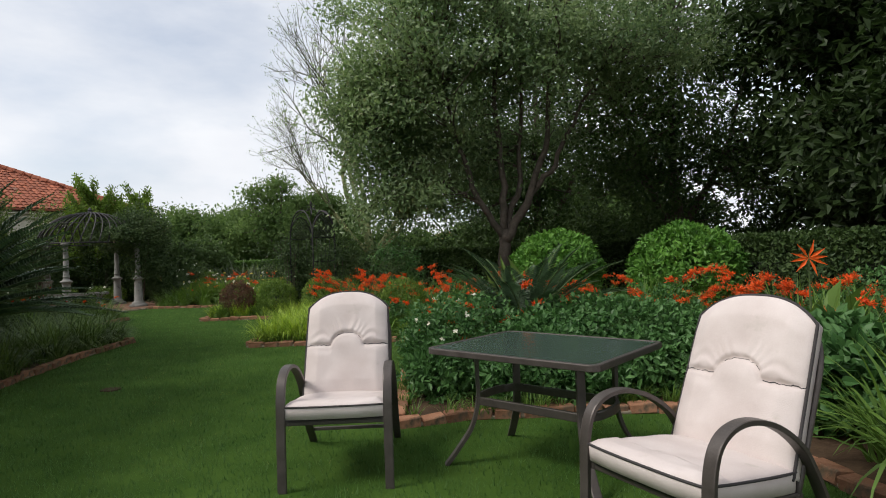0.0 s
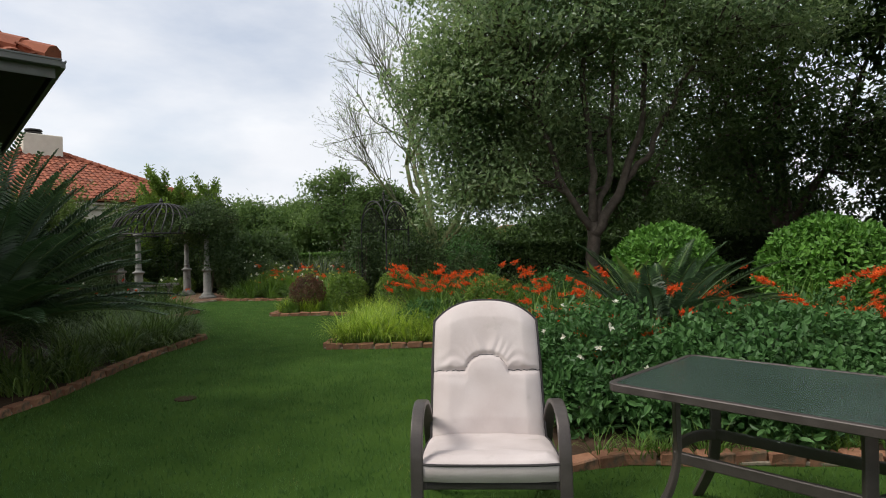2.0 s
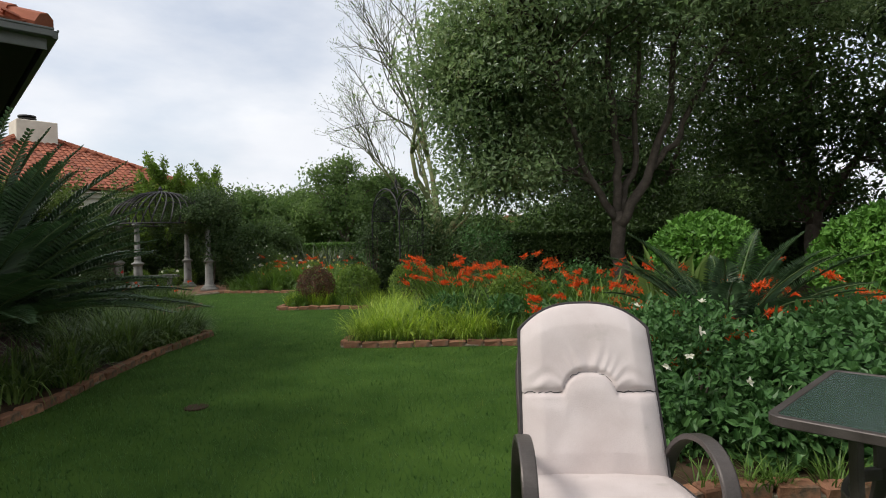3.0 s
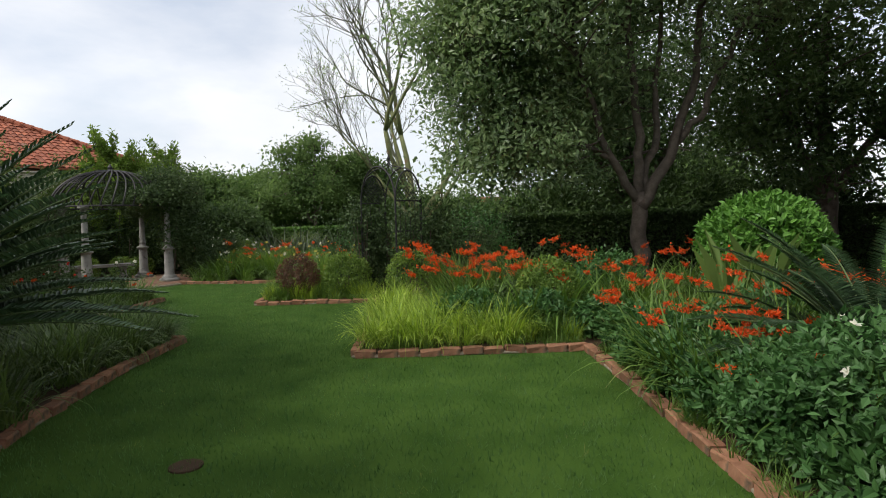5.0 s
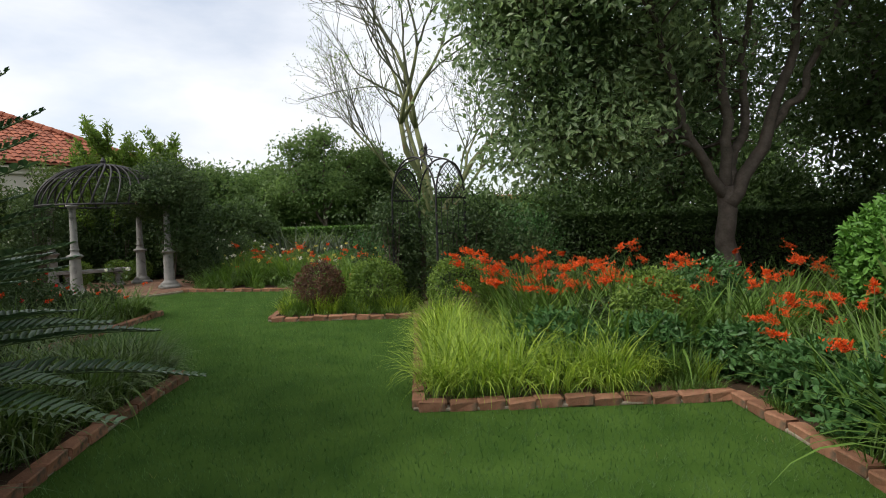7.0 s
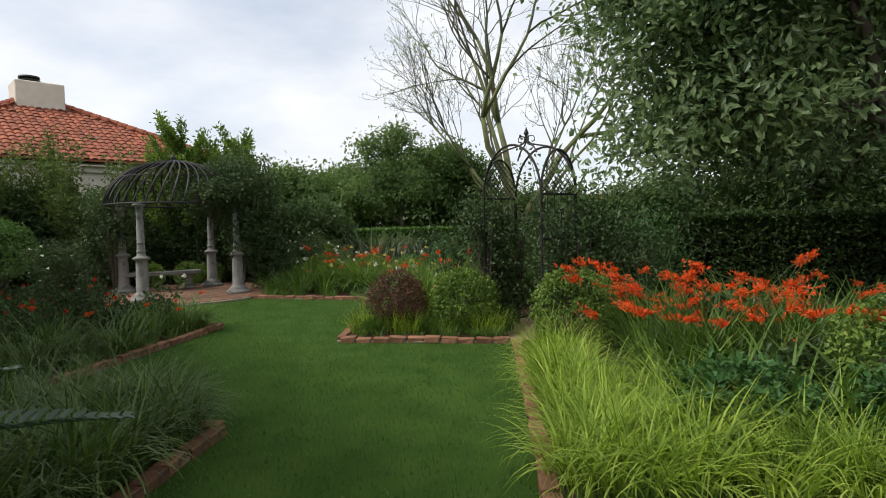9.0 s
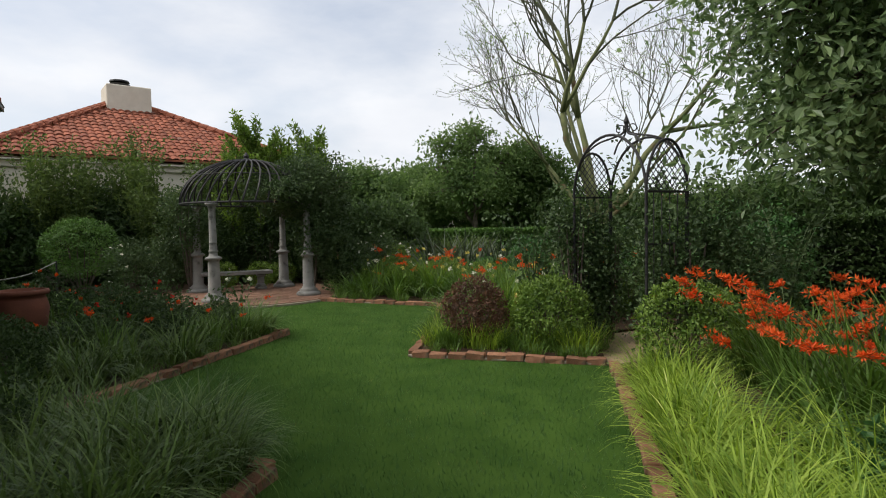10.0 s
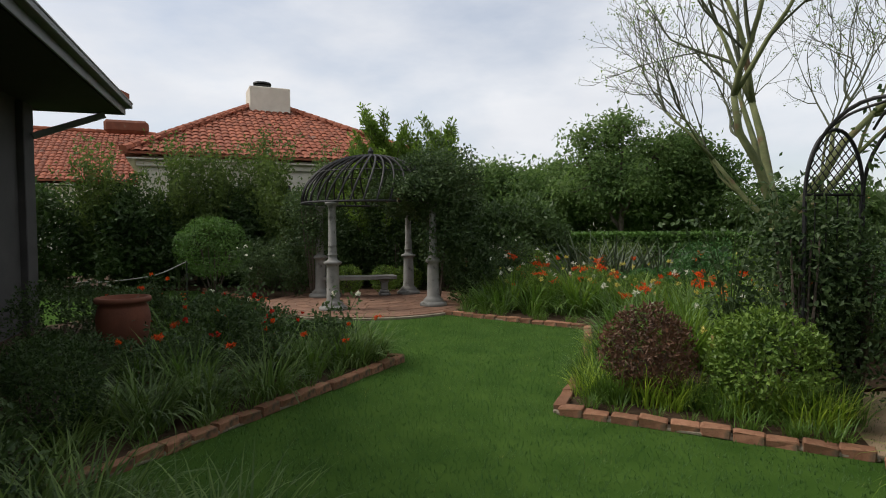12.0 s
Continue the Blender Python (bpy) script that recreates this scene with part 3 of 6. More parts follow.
# ---------------------------------------------------------------- trees and tall shrubs
tree("shade_tree", "leafy green shade tree with several leaning grey trunks", (1.45, 13.4, 0),
     [([(0, 0, -0.1), (0.02, 0.0, 1.0), (0.0, 0.05, 1.9)], 0.165, 0.13), ([(0.0, 0.05, 1.7), (-0.55, -0.1, 2.6), (-1.1, -0.2, 4.2), (-1.5, -0.1, 6.0)], 0.085, 0.035),
      ([(0.0, 0.05, 1.8), (0.05, 0.1, 3.2), (-0.1, 0.2, 5.0), (0.1, 0.3, 7.4)], 0.095, 0.035), ([(0.02, 0.0, 1.6), (0.65, 0.1, 2.7), (1.1, 0.2, 4.0), (1.3, 0.1, 6.8)], 0.115, 0.04),
      ([(0.62, 0.1, 2.65), (1.3, 0.2, 3.4), (1.9, 0.3, 4.6), (2.6, 0.1, 5.8)], 0.075, 0.025), ([(0.03, 0.05, 1.75), (0.42, 0.35, 2.9), (0.5, 0.5, 4.2), (0.6, 0.4, 6.2)], 0.085, 0.03), ([(-0.5, -0.1, 2.5), (-1.6, 0.3, 3.2), (-2.6, 0.4, 3.9)], 0.06, 0.02)],
     [(-0.4, 0, 6.6, 3.3, 2.8, 3.1), (-2.0, 0.2, 4.6, 1.7, 1.6, 2.0), (-2.1, 0.3, 2.9, 1.0, 1.2, 1.0), (2.6, 0, 6.0, 2.0, 2.0, 0.8), (-0.8, 1.4, 3.6, 1.7, 1.0, 1.3), (-2.6, 0.1, 5.2, 1.5, 1.5, 2.0), (-2.6, 0.2, 3.0, 1.2, 1.2, 1.1)],
     600, 135, 0.122, L_TREE, 5, cluster=0.34)
# the two rightmost trees (seeds 22, 24) have deep shade put into their leaf colour
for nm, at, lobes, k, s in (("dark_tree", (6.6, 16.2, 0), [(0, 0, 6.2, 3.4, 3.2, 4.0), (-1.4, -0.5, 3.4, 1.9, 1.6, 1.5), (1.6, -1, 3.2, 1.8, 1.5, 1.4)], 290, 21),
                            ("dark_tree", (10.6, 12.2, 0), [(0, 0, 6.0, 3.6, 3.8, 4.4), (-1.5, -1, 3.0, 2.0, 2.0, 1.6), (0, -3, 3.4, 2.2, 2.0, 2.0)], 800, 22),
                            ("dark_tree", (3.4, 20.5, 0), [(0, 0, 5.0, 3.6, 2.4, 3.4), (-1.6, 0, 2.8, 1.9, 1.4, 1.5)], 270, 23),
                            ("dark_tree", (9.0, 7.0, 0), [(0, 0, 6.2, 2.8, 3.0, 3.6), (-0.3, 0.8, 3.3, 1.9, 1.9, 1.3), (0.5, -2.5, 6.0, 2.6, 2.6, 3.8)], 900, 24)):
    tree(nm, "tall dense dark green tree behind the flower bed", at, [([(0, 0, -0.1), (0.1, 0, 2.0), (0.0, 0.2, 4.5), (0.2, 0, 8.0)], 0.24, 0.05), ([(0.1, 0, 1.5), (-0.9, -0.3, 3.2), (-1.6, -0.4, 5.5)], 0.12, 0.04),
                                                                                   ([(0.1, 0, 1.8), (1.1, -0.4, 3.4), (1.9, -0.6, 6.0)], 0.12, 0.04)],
         lobes, k, 105, 0.24 if s in (22, 24) else 0.16, L_DEEP_SHADE if s in (22, 24) else L_MID, s, cluster=0.42)


def bare_tree(name, label, at, seed):
    """A tall thin-leaved tree with pale green limbs and much fine twig work."""
    r = rnd(seed)
    th = thing(name, label, "tree", at)
    wood, tw, tips = Geo(), Geo(), []

    def grow(p, d, L, ra, depth):
        k = 5
        pts, q, dd = [np.array(p)], np.array(p, float), np.array(d, float)
        for i in range(k - 1):
            dd = unit(dd + r.normal(size=3) * 0.10 + np.array([0, 0, 0.05]))
            q = q + dd * L / (k - 1)
            pts.append(q)
        (wood if depth < 3 else tw).add(*tube(pts, np.linspace(ra, ra * 0.55, k), 7 if depth < 2 else 4 if depth < 4 else 3))
        if depth == 6:
            tips.append(q)
            return
        kids = 3
        for i in range(kids):
            side = unit(np.cross(dd, r.normal(size=3)))
            ang = r.uniform(0.35, 0.75) if i else r.uniform(0.05, 0.3)
            start = pts[-1] if i < 2 else pts[r.integers(2, 4)]
            grow(start, unit(dd * math.cos(ang) + side * math.sin(ang)), L * r.uniform(0.62, 0.85), max(ra * r.uniform(0.48, 0.66), 0.009), depth + 1)
    trunk = [(0, 0, -0.1), (-0.05, 0, 0.8), (-0.1, 0, 1.5)]
    wood.add(*tube(trunk, [0.34, 0.28, 0.27], 10))
    for d, L, ra in (((-0.50, 0.1, 1.0), 4.6, 0.17), ((-0.10, 0.2, 1.0), 4.8, 0.19), ((0.42, -0.1, 1.0), 4.4, 0.16), ((0.9, 0.1, 1.0), 3.2, 0.10), ((-0.85, -0.2, 1.0), 3.1, 0.11)):
        grow((-0.1, 0, 1.3), unit(np.array(d)), L, ra, 1)
    part("trunk", wood, M_FEVER, th, smooth=True)
    part("twig_work", tw, M_TWIG, th)
    t = np.repeat(np.array(tips), 6, 0)
    t = t + r.normal(size=t.shape) * 0.07
    part("leaf_tuft", Geo().add(*foliage(r, t, sphere_dirs(r, len(t)), 0.085, 0.04)), L_FRESH, th)
    return th


bare_tree("fever_tree", "tall sparse tree with pale yellow-green bark and fine bare twigs", (-3.5, 29.5, 0), 3)

# far belt of trees
for i, (x, y, rx, ry, h, k) in enumerate(((-20.5, 34, 3.6, 2.6, 3.5, 1), (-15.8, 35, 3.4, 2.8, 5.0, 1), (-11.8, 36, 3.2, 2.6, 5.9, 1), (-7.4, 34.5, 3.0, 2.4, 5.7, 1), (-13.6, 33, 2.4, 2.0, 4.4, 1), (-1.8, 33, 3.2, 2.2, 3.2, 1), (3.5, 34, 4.0, 2.5, 3.6, 1), (9, 30, 4.0, 3.0, 6.0, 1), (-26, 33, 4, 3, 3.4, 1))):
    tree("belt_tree", "rounded mid-green tree in the far belt", (x, y, 0), [([(0, 0, -0.1), (0.1, 0, h * 0.4), (0, 0.1, h * 0.85)], 0.16, 0.05), ([(0.1, 0, h * 0.2), (-rx * 0.4, 0, h * 0.5)], 0.09, 0.03), ([(0.1, 0, h * 0.2), (rx * 0.4, 0, h * 0.5)], 0.09, 0.03)],
         [(0, 0, h * 0.46, rx * 0.9, ry, h * 0.44)] + [(rx * math.cos(q * 2.1 + i) * 0.62, -0.5, h * (0.34 + 0.40 * ((q * 37 + i * 17) % 10) / 10), rx * 0.5, ry * 0.6, h * 0.24) for q in range(6)], 230, 110, 0.22, L_FAR, 40 + i, cluster=0.42)
tree("olive_tree", "open grey-green tree rising above the belt", (-9.0, 31.5, 0), [([(0, 0, -0.1), (0.1, 0, 2.0), (0.2, 0.1, 5.2)], 0.16, 0.03), ([(0.1, 0, 1.5), (-1.0, 0, 3.6), (-1.5, 0, 5.2)], 0.08, 0.02), ([(0.1, 0, 1.8), (1.2, 0, 4.0), (2.0, 0, 4.9)], 0.08, 0.02)],
     [(0.0, 0, 5.3, 1.1, 1.0, 0.9), (-1.3, 0, 4.9, 0.9, 0.9, 0.6), (1.7, 0, 4.6, 1.0, 0.9, 0.7), (0, 0, 3.2, 2.2, 1.6, 1.2)], 130, 70, 0.19, L_FAR, 61, cluster=0.33)

# hedges
def hedge(name, label, x1, y1, x2, y2, w, h, n, mat, seed, leaf=0.06):
    r = rnd(seed)
    L, ang = math.hypot(x2 - x1, y2 - y1), math.degrees(math.atan2(y2 - y1, x2 - x1))
    th = thing(name, label, "hedge", ((x1 + x2) / 2, (y1 + y2) / 2, 0), ang)
    u = r.uniform(-0.5, 0.5, (n, 3))
    face = r.integers(0, 4, n)
    d = np.zeros((n, 3))
    p = u * np.array([L, w, h]) + np.array([0, 0, h / 2])
    dep = r.random(n) ** 1.5 * 0.16
    for k, (ax, s) in enumerate(((1, -1), (1, 1), (2, 1), (2, 1))):
        m = face == k
        p[m, ax] = (s * w / 2 if ax == 1 else h) - s * dep[m]
        d[m, ax] = s
    p += np.array([[0, 0.06 * noise.noise(Vector((q[0] * 1.3, 0, seed))), 0.07 * noise.noise(Vector((q[0] * 1.1, 5, seed)))] for q in p[::20]]).repeat(20, 0)[:n]
    part("foliage", Geo().add(*foliage(r, p, d, leaf, leaf * 0.6)), mat, th)
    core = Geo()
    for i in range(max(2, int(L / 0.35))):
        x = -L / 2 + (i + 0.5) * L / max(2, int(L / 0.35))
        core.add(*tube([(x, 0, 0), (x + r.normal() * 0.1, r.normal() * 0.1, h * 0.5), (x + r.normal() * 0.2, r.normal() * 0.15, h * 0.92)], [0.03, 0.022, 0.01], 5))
        # solid near-black filler standing in for the shade between the leaves
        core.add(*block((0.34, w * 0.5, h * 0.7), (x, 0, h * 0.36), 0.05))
    part("branch_and_shade_core", core, M_HEDGESHADE, th)
    return th


# near-black colour: inner shade of the hedges painted onto stems and filler blocks
M_HEDGESHADE = surface("hedge_inside_shade", (0.010, 0.014, 0.007), (0.025, 0.030, 0.014), 8, 0.95, 1.0)
hedge("hedge", "long dark clipped hedge behind the flowers", -2.0, 17.6, 8.5, 17.0, 1.0, 1.55, 60000, L_HEDGE, 71, 0.08)
hedge("hedge", "fresh green low clipped hedge at the garden's end", -12.0, 24.2, -0.5, 24.8, 1.2, 1.35, 90000, L_HEDGE2, 72, 0.10)
hedge("hedge", "dark clipped hedge along the boundary", 5.0, 9.6, 9.0, 4.0, 1.4, 1.45, 26000, L_HEDGE, 73, 0.08)

# tall shrubbery behind the pavilion and before the far house
for i, (x, y, rx, ry, h, m, n) in enumerate(((-12.2, 22.6, 1.8, 1.4, 3.0, L_MID, 7000), (-15.0, 21.6, 2.0, 1.5, 3.0, L_MID, 8000), (-17.0, 20.0, 1.8, 1.4, 2.9, L_HEDGE, 8000), (-18.6, 17.9, 1.7, 1.4, 2.8, L_HEDGE, 8000), (-20.2, 16.2, 1.7, 1.4, 2.9, L_HEDGE, 6000), (-9.6, 22.4, 1.4, 1.2, 2.4, L_MID, 5000))):
    bush("tall_shrub", "tall dark green shrub with an uneven top", "shrub", (x, y, 0), (rx, ry, h / 2), int(n * 1.7), 0.15, m, 80 + i, amp=0.3, shell=0.5, wide=0.5)
for i, (x, y, h, k) in enumerate(((-16.0, 20.0, 4.1, 20), (-17.4, 18.3, 3.9, 20), (-14.2, 21.0, 3.6, 18), (-18.5, 16.9, 3.7, 18), (-15.2, 19.6, 3.3, 16), (-16.6, 18.7, 3.5, 18), (-13.2, 20.9, 3.3, 16))):
    r = rnd(100 + i)
    th = thing("shooting_shrub", "light green shrub with long loose upright shoots", "shrub", (x, y, 0))
    sg, lg = Geo(), Geo()
    for q in range(k * 2):
        az, s = r.uniform(0, 6.283), r.uniform(0.1, 1.0)
        t = np.linspace(0, 1, 7)
        hh = h * r.uniform(0.7, 1.08)
        pts = np.column_stack([np.cos(az) * s * t ** 1.4, np.sin(az) * s * t ** 1.4, hh * t])
        sg.add(*tube(pts, 0.016 * (1.05 - t * 0.85), 4))
        m = 110
        tt = r.uniform(0.35, 1, m)
        pp = np.stack([np.interp(tt, t, pts[:, c]) for c in range(3)], 1) + r.normal(size=(m, 3)) * 0.07
        lg.add(*foliage(r, pp, sphere_dirs(r, m), 0.115, 0.055, 0.4))
    part("stem_work", sg, M_STEM, th)
    part("foliage", lg, L_SHOOT, th)
for i, (x, y, rx, h) in enumerate(((4.6, 18.8, 1.8, 2.9), (7.6, 18.2, 1.9, 3.1), (10.0, 15.8, 2.0, 3.1), (11.6, 13.0, 2.0, 3.3), (12.6, 9.6, 2.0, 3.3), (1.4, 19.4, 1.7, 2.4))):
    bush("tall_shrub", "tall dark green shrub filling under the trees", "shrub", (x, y, 0), (rx, 1.4, h / 2), 8000, 0.16, L_HEDGE, 180 + i, amp=0.35, shell=0.6, wide=0.5)
# upright bright conifers and feathery shrub above the pavilion
for i, (x, y, h, w) in enumerate(((-12.75, 21.0, 4.75, 1.3), (-11.15, 21.2, 4.3, 0.95), (-13.4, 21.5, 4.3, 1.1), (-12.1, 21.6, 4.1, 1.2))):
    r = rnd(120 + i)
    th = thing("upright_conifer", "fresh green upright conifer with feathery tips", "conifer", (x, y, 0))
    lg, sg = Geo(), Geo()
    for q in range(40):
        az, z0 = r.uniform(0, 6.283), r.uniform(0.15, 0.85) * h
        L = w * (1.15 - z0 / h) * r.uniform(0.8, 1.3) + 0.35
        t = np.linspace(0, 1, 5)
        pts = np.column_stack([np.cos(az) * L * t ** 0.8 * 0.7, np.sin(az) * L * t ** 0.8 * 0.7, z0 + L * 0.9 * t ** 1.3])
        sg.add(*tube(pts, 0.014 * (1.1 - t * 0.8), 4))
        tt = r.random(210)
        pp = np.stack([np.interp(tt, t, pts[:, c]) for c in range(3)], 1) + r.normal(size=(210, 3)) * 0.06
        lg.add(*foliage(r, pp, sphere_dirs(r, 210), 0.13, 0.05, 0.8))
    sg.add(*tube([(0, 0, 0), (0, 0, h * 0.5), (0, 0, h * 0.96)], [0.06, 0.04, 0.01], 6))
    part("trunk", sg, M_BARK, th)
    part("foliage", lg, L_FRESH, th)

# ---------------------------------------------------------------- the right-hand bed
bush("ball_shrub", "large rounded bright green clipped shrub", "shrub", (2.03, 10.3, 0), (0.78, 0.78, 0.74), 11000, 0.085, L_BRIGHT, 131, amp=0.10, shell=0.25, rich=True, blobs=[(0, 0, 0.95, 0.79, 0.78, 0.74)], group="round clipped shrubs", up=0.5)
bush("ball_shrub", "large spreading bright green clipped shrub", "shrub", (3.88, 9.2, 0), (0.86, 0.84, 0.80), 12000, 0.085, L_BRIGHT, 132, amp=0.10, shell=0.25, rich=True, blobs=[(0, 0, 0.92, 0.86, 0.84, 0.78)], group="round clipped shrubs", up=0.5)
bush("broadleaf_shrub", "low spreading shrub with broad fresh green leaves", "shrub", (1.55, 5.65, 0), (1.2, 0.75, 0.5), 17000, 0.064, L_SHRUB, 133, amp=0.18, shell=0.35, rich=True, wide=0.62,
     blobs=[(0, 0.1, 0.42, 1.25, 0.75, 0.43), (0.9, -0.15, 0.33, 0.7, 0.65, 0.38), (-0.6, -0.25, 0.33, 0.6, 0.6, 0.36), (0.3, -0.45, 0.28, 0.8, 0.4, 0.30)], up=0.2)
bush("jasmine_bush", "small-leaved green bush dotted with white flowers", "shrub", (0.2, 5.55, 0), (0.62, 0.55, 0.5), 6500, 0.055, L_SHRUB, 134, amp=0.2, shell=0.5, blobs=[(0, 0, 0.48, 0.60, 0.55, 0.50), (-0.25, 0.35, 0.42, 0.45, 0.5, 0.42)], flowers=(F_WHITE, 14, 0.035))
bush("broadleaf_shrub", "broad-leaved green shrub at the lawn's corner", "shrub", (2.75, 4.1, 0), (0.5, 0.6, 0.4), 2600, 0.11, L_SHRUB, 135, amp=0.2, shell=0.5, rich=True, wide=0.6)
bush("low_shrub", "low dark green leafy plant beside the edging", "shrub", (0.45, 7.9, 0), (0.70, 1.0, 0.30), 4500, 0.075, L_SHRUB, 136, amp=0.25, shell=0.5, rich=True, wide=0.6)
bush("low_shrub", "low green leafy plant beside the edging", "shrub", (0.15, 6.6, 0), (0.42, 0.7, 0.28), 3000, 0.09, L_SHRUB, 137, amp=0.25, shell=0.5, rich=True, wide=0.62)
bush("ball_shrub", "small yellow-green clipped ball shrub", "shrub", (-0.75, 10.35, 0), (0.40, 0.40, 0.42), 3800, 0.045, L_BOX, 138, amp=0.07, shell=0.25, blobs=[(0, 0, 0.54, 0.40, 0.40, 0.42)], group="small clipped balls")
bush("ball_shrub", "clipped boxwood ball at the bed's end", "shrub", (-2.65, 12.85, 0), (0.48, 0.48, 0.48), 5200, 0.045, L_BOX, 139, amp=0.07, shell=0.25, blobs=[(0, 0, 0.48, 0.54, 0.54, 0.50)], group="small clipped balls")
bush("ball_shrub", "clipped green ball before the arbour", "shrub", (-4.08, 13.98, 0), (0.50, 0.48, 0.50), 5200, 0.05, L_BOX, 140, amp=0.10, shell=0.3, blobs=[(0, 0, 0.45, 0.47, 0.45, 0.47)], group="small clipped balls")
bush("bronze_shrub", "rounded bronze-red fine-leaved shrub", "shrub", (-5.03, 13.98, 0), (0.46, 0.44, 0.46), 4800, 0.045, L_RED, 141, amp=0.14, shell=0.4, blobs=[(0, 0, 0.46, 0.42, 0.42, 0.42)])
for i, (x, y, h) in enumerate(((-6.9, 19.3, 0.36), (-8.1, 19.2, 0.36), (-7.6, 18.8, 0.30), (-5.9, 19.0, 0.32))):
    bush("ball_shrub", "small green clipped ball in the far bed", "shrub", (x, y, 0), (0.42, 0.40, h), 2400, 0.05, L_BOX, 145 + i, amp=0.08, shell=0.3, blobs=[(0, 0, h + 0.12, 0.42, 0.40, h)], group="small clipped balls")
for i, (x, y, s, h) in enumerate(((5.4, 8.3, 0.9, 0.72), (6.6, 7.0, 1.0, 0.75), (4.8, 6.6, 0.7, 0.5), (-1.3, 12.3, 0.6, 0.40), (0.4, 11.8, 0.6, 0.5), (1.2, 8.5, 0.55, 0.42), (-1.2, 10.6, 0.4, 0.33), (-1.75, 10.2, 0.45, 0.30), (2.6, 7.2, 0.8, 0.45), (-3.0, 16.9, 0.9, 0.9), (-1.4, 16.3, 0.9, 1.0), (-4.9, 20.3, 0.8, 0.6), (-1.9, 20.0, 1.0, 0.7))):
    bush("mixed_shrub", "mid-green leafy shrub among the flowers", "shrub", (x, y, 0), (s, s * 0.9, h), int(5200 * s), 0.07, L_SHRUB if i % 3 else L_ROSE, 155 + i, amp=0.28, shell=0.5, wide=0.6, blobs=[(0, 0, h * 0.85, s, s * 0.9, h)])

for i, (x, y, s, h) in enumerate(((-0.06, 5.25, 0.36, 0.26), (-0.05, 5.95, 0.38, 0.28), (-0.1, 6.6, 0.36, 0.24), (-0.06, 7.3, 0.40, 0.28), (-0.12, 8.0, 0.38, 0.26), (-0.08, 8.7, 0.40, 0.28), (-0.25, 9.55, 0.36, 0.28), (-0.9, 9.9, 0.4, 0.3), (0.5, 5.05, 0.3, 0.22), (1.25, 4.98, 0.35, 0.2))):
    bush("border_plant", "leafy green border plant spilling towards the bricks", "plant", (x, y, 0), (s, s, h), 1900, 0.075, L_SHRUB, 180 + i, amp=0.35, shell=0.7, rich=True, wide=0.5, blobs=[(0, 0, h * 0.9, s, s, h)], group="border plants", flowers=(F_WHITE, 3, 0.03) if i in (1, 4) else None)

# strap-leaved plants with orange sprays
CROC = []
for s in range(4):
    CROC.append([("leaf_tuft", clump_mesh("leaf_tuft", 200 + s, 64, 0.16, 0.82, 0.028, 0.32, 1.0, L_STRAP, 5))] + [(nm, me) for nm, me in zip(("flower_stalk", "flower_spray"), flower_spikes(210 + s, (4, 3, 2, 2)[s], 0.90, 0.15, F_ORANGE, 0.044, 9, 0.18))])
DENSE = [[("leaf_tuft", clump_mesh("leaf_tuft", 225 + s, 60, 0.16, 0.85, 0.026, 0.30, 0.9, L_STRAP, 5))] + [(nm, me) for nm, me in zip(("flower_stalk", "flower_spray"), flower_spikes(227 + s, 6, 0.98, 0.2, F_ORANGE, 0.044, 9, 0.19))] for s in range(2)]
LEAFY = [[("leaf_tuft", clump_mesh("leaf_tuft", 220 + s, 64, 0.17, 0.86, 0.032, 0.45, 1.9, L_STRAP, 6))] for s in range(3)]
r = rnd(230)
for i, (x, y) in enumerate(scatter(231, [(-1.35, 11.8, 0.8, 0.9, 16), (-0.6, 12.6, 1.6, 1.3, 10), (0.5, 9.6, 0.8, 1.0, 6), (0.9, 10.9, 0.8, 0.9, 3), (2.5, 8.2, 1.1, 0.7, 5), (3.6, 7.0, 1.2, 0.8, 5), (3.9, 5.6, 1.0, 0.9, 5), (3.5, 3.8, 0.6, 1.2, 4), (0.55, 8.3, 0.8, 1.0, 12), (0.3, 6.9, 0.55, 1.2, 12), (1.2, 8.9, 0.6, 0.6, 5), (1.5, 7.9, 0.7, 0.5, 4), (2.6, 12.3, 1.4, 0.9, 5), (-2.4, 15.6, 0.8, 0.6, 2), (-4.4, 17.4, 1.4, 0.8, 7), (-6.9, 19.4, 1.8, 1.0, 13), (-3.3, 20.5, 2.0, 1.2, 7)], 0.34)):
    plant("crocosmia", "strap-leaved clump with arching bright orange flower sprays", "flowering plant", DENSE[i % 2] if i < 14 or 35 <= i < 50 else CROC[i % 4], (x, y, 0.04), r.uniform(0, 360), r.uniform(0.7, 0.95) if y < 9 and x < 0.7 else r.uniform(0.78, 1.2), "orange-flowered clumps")
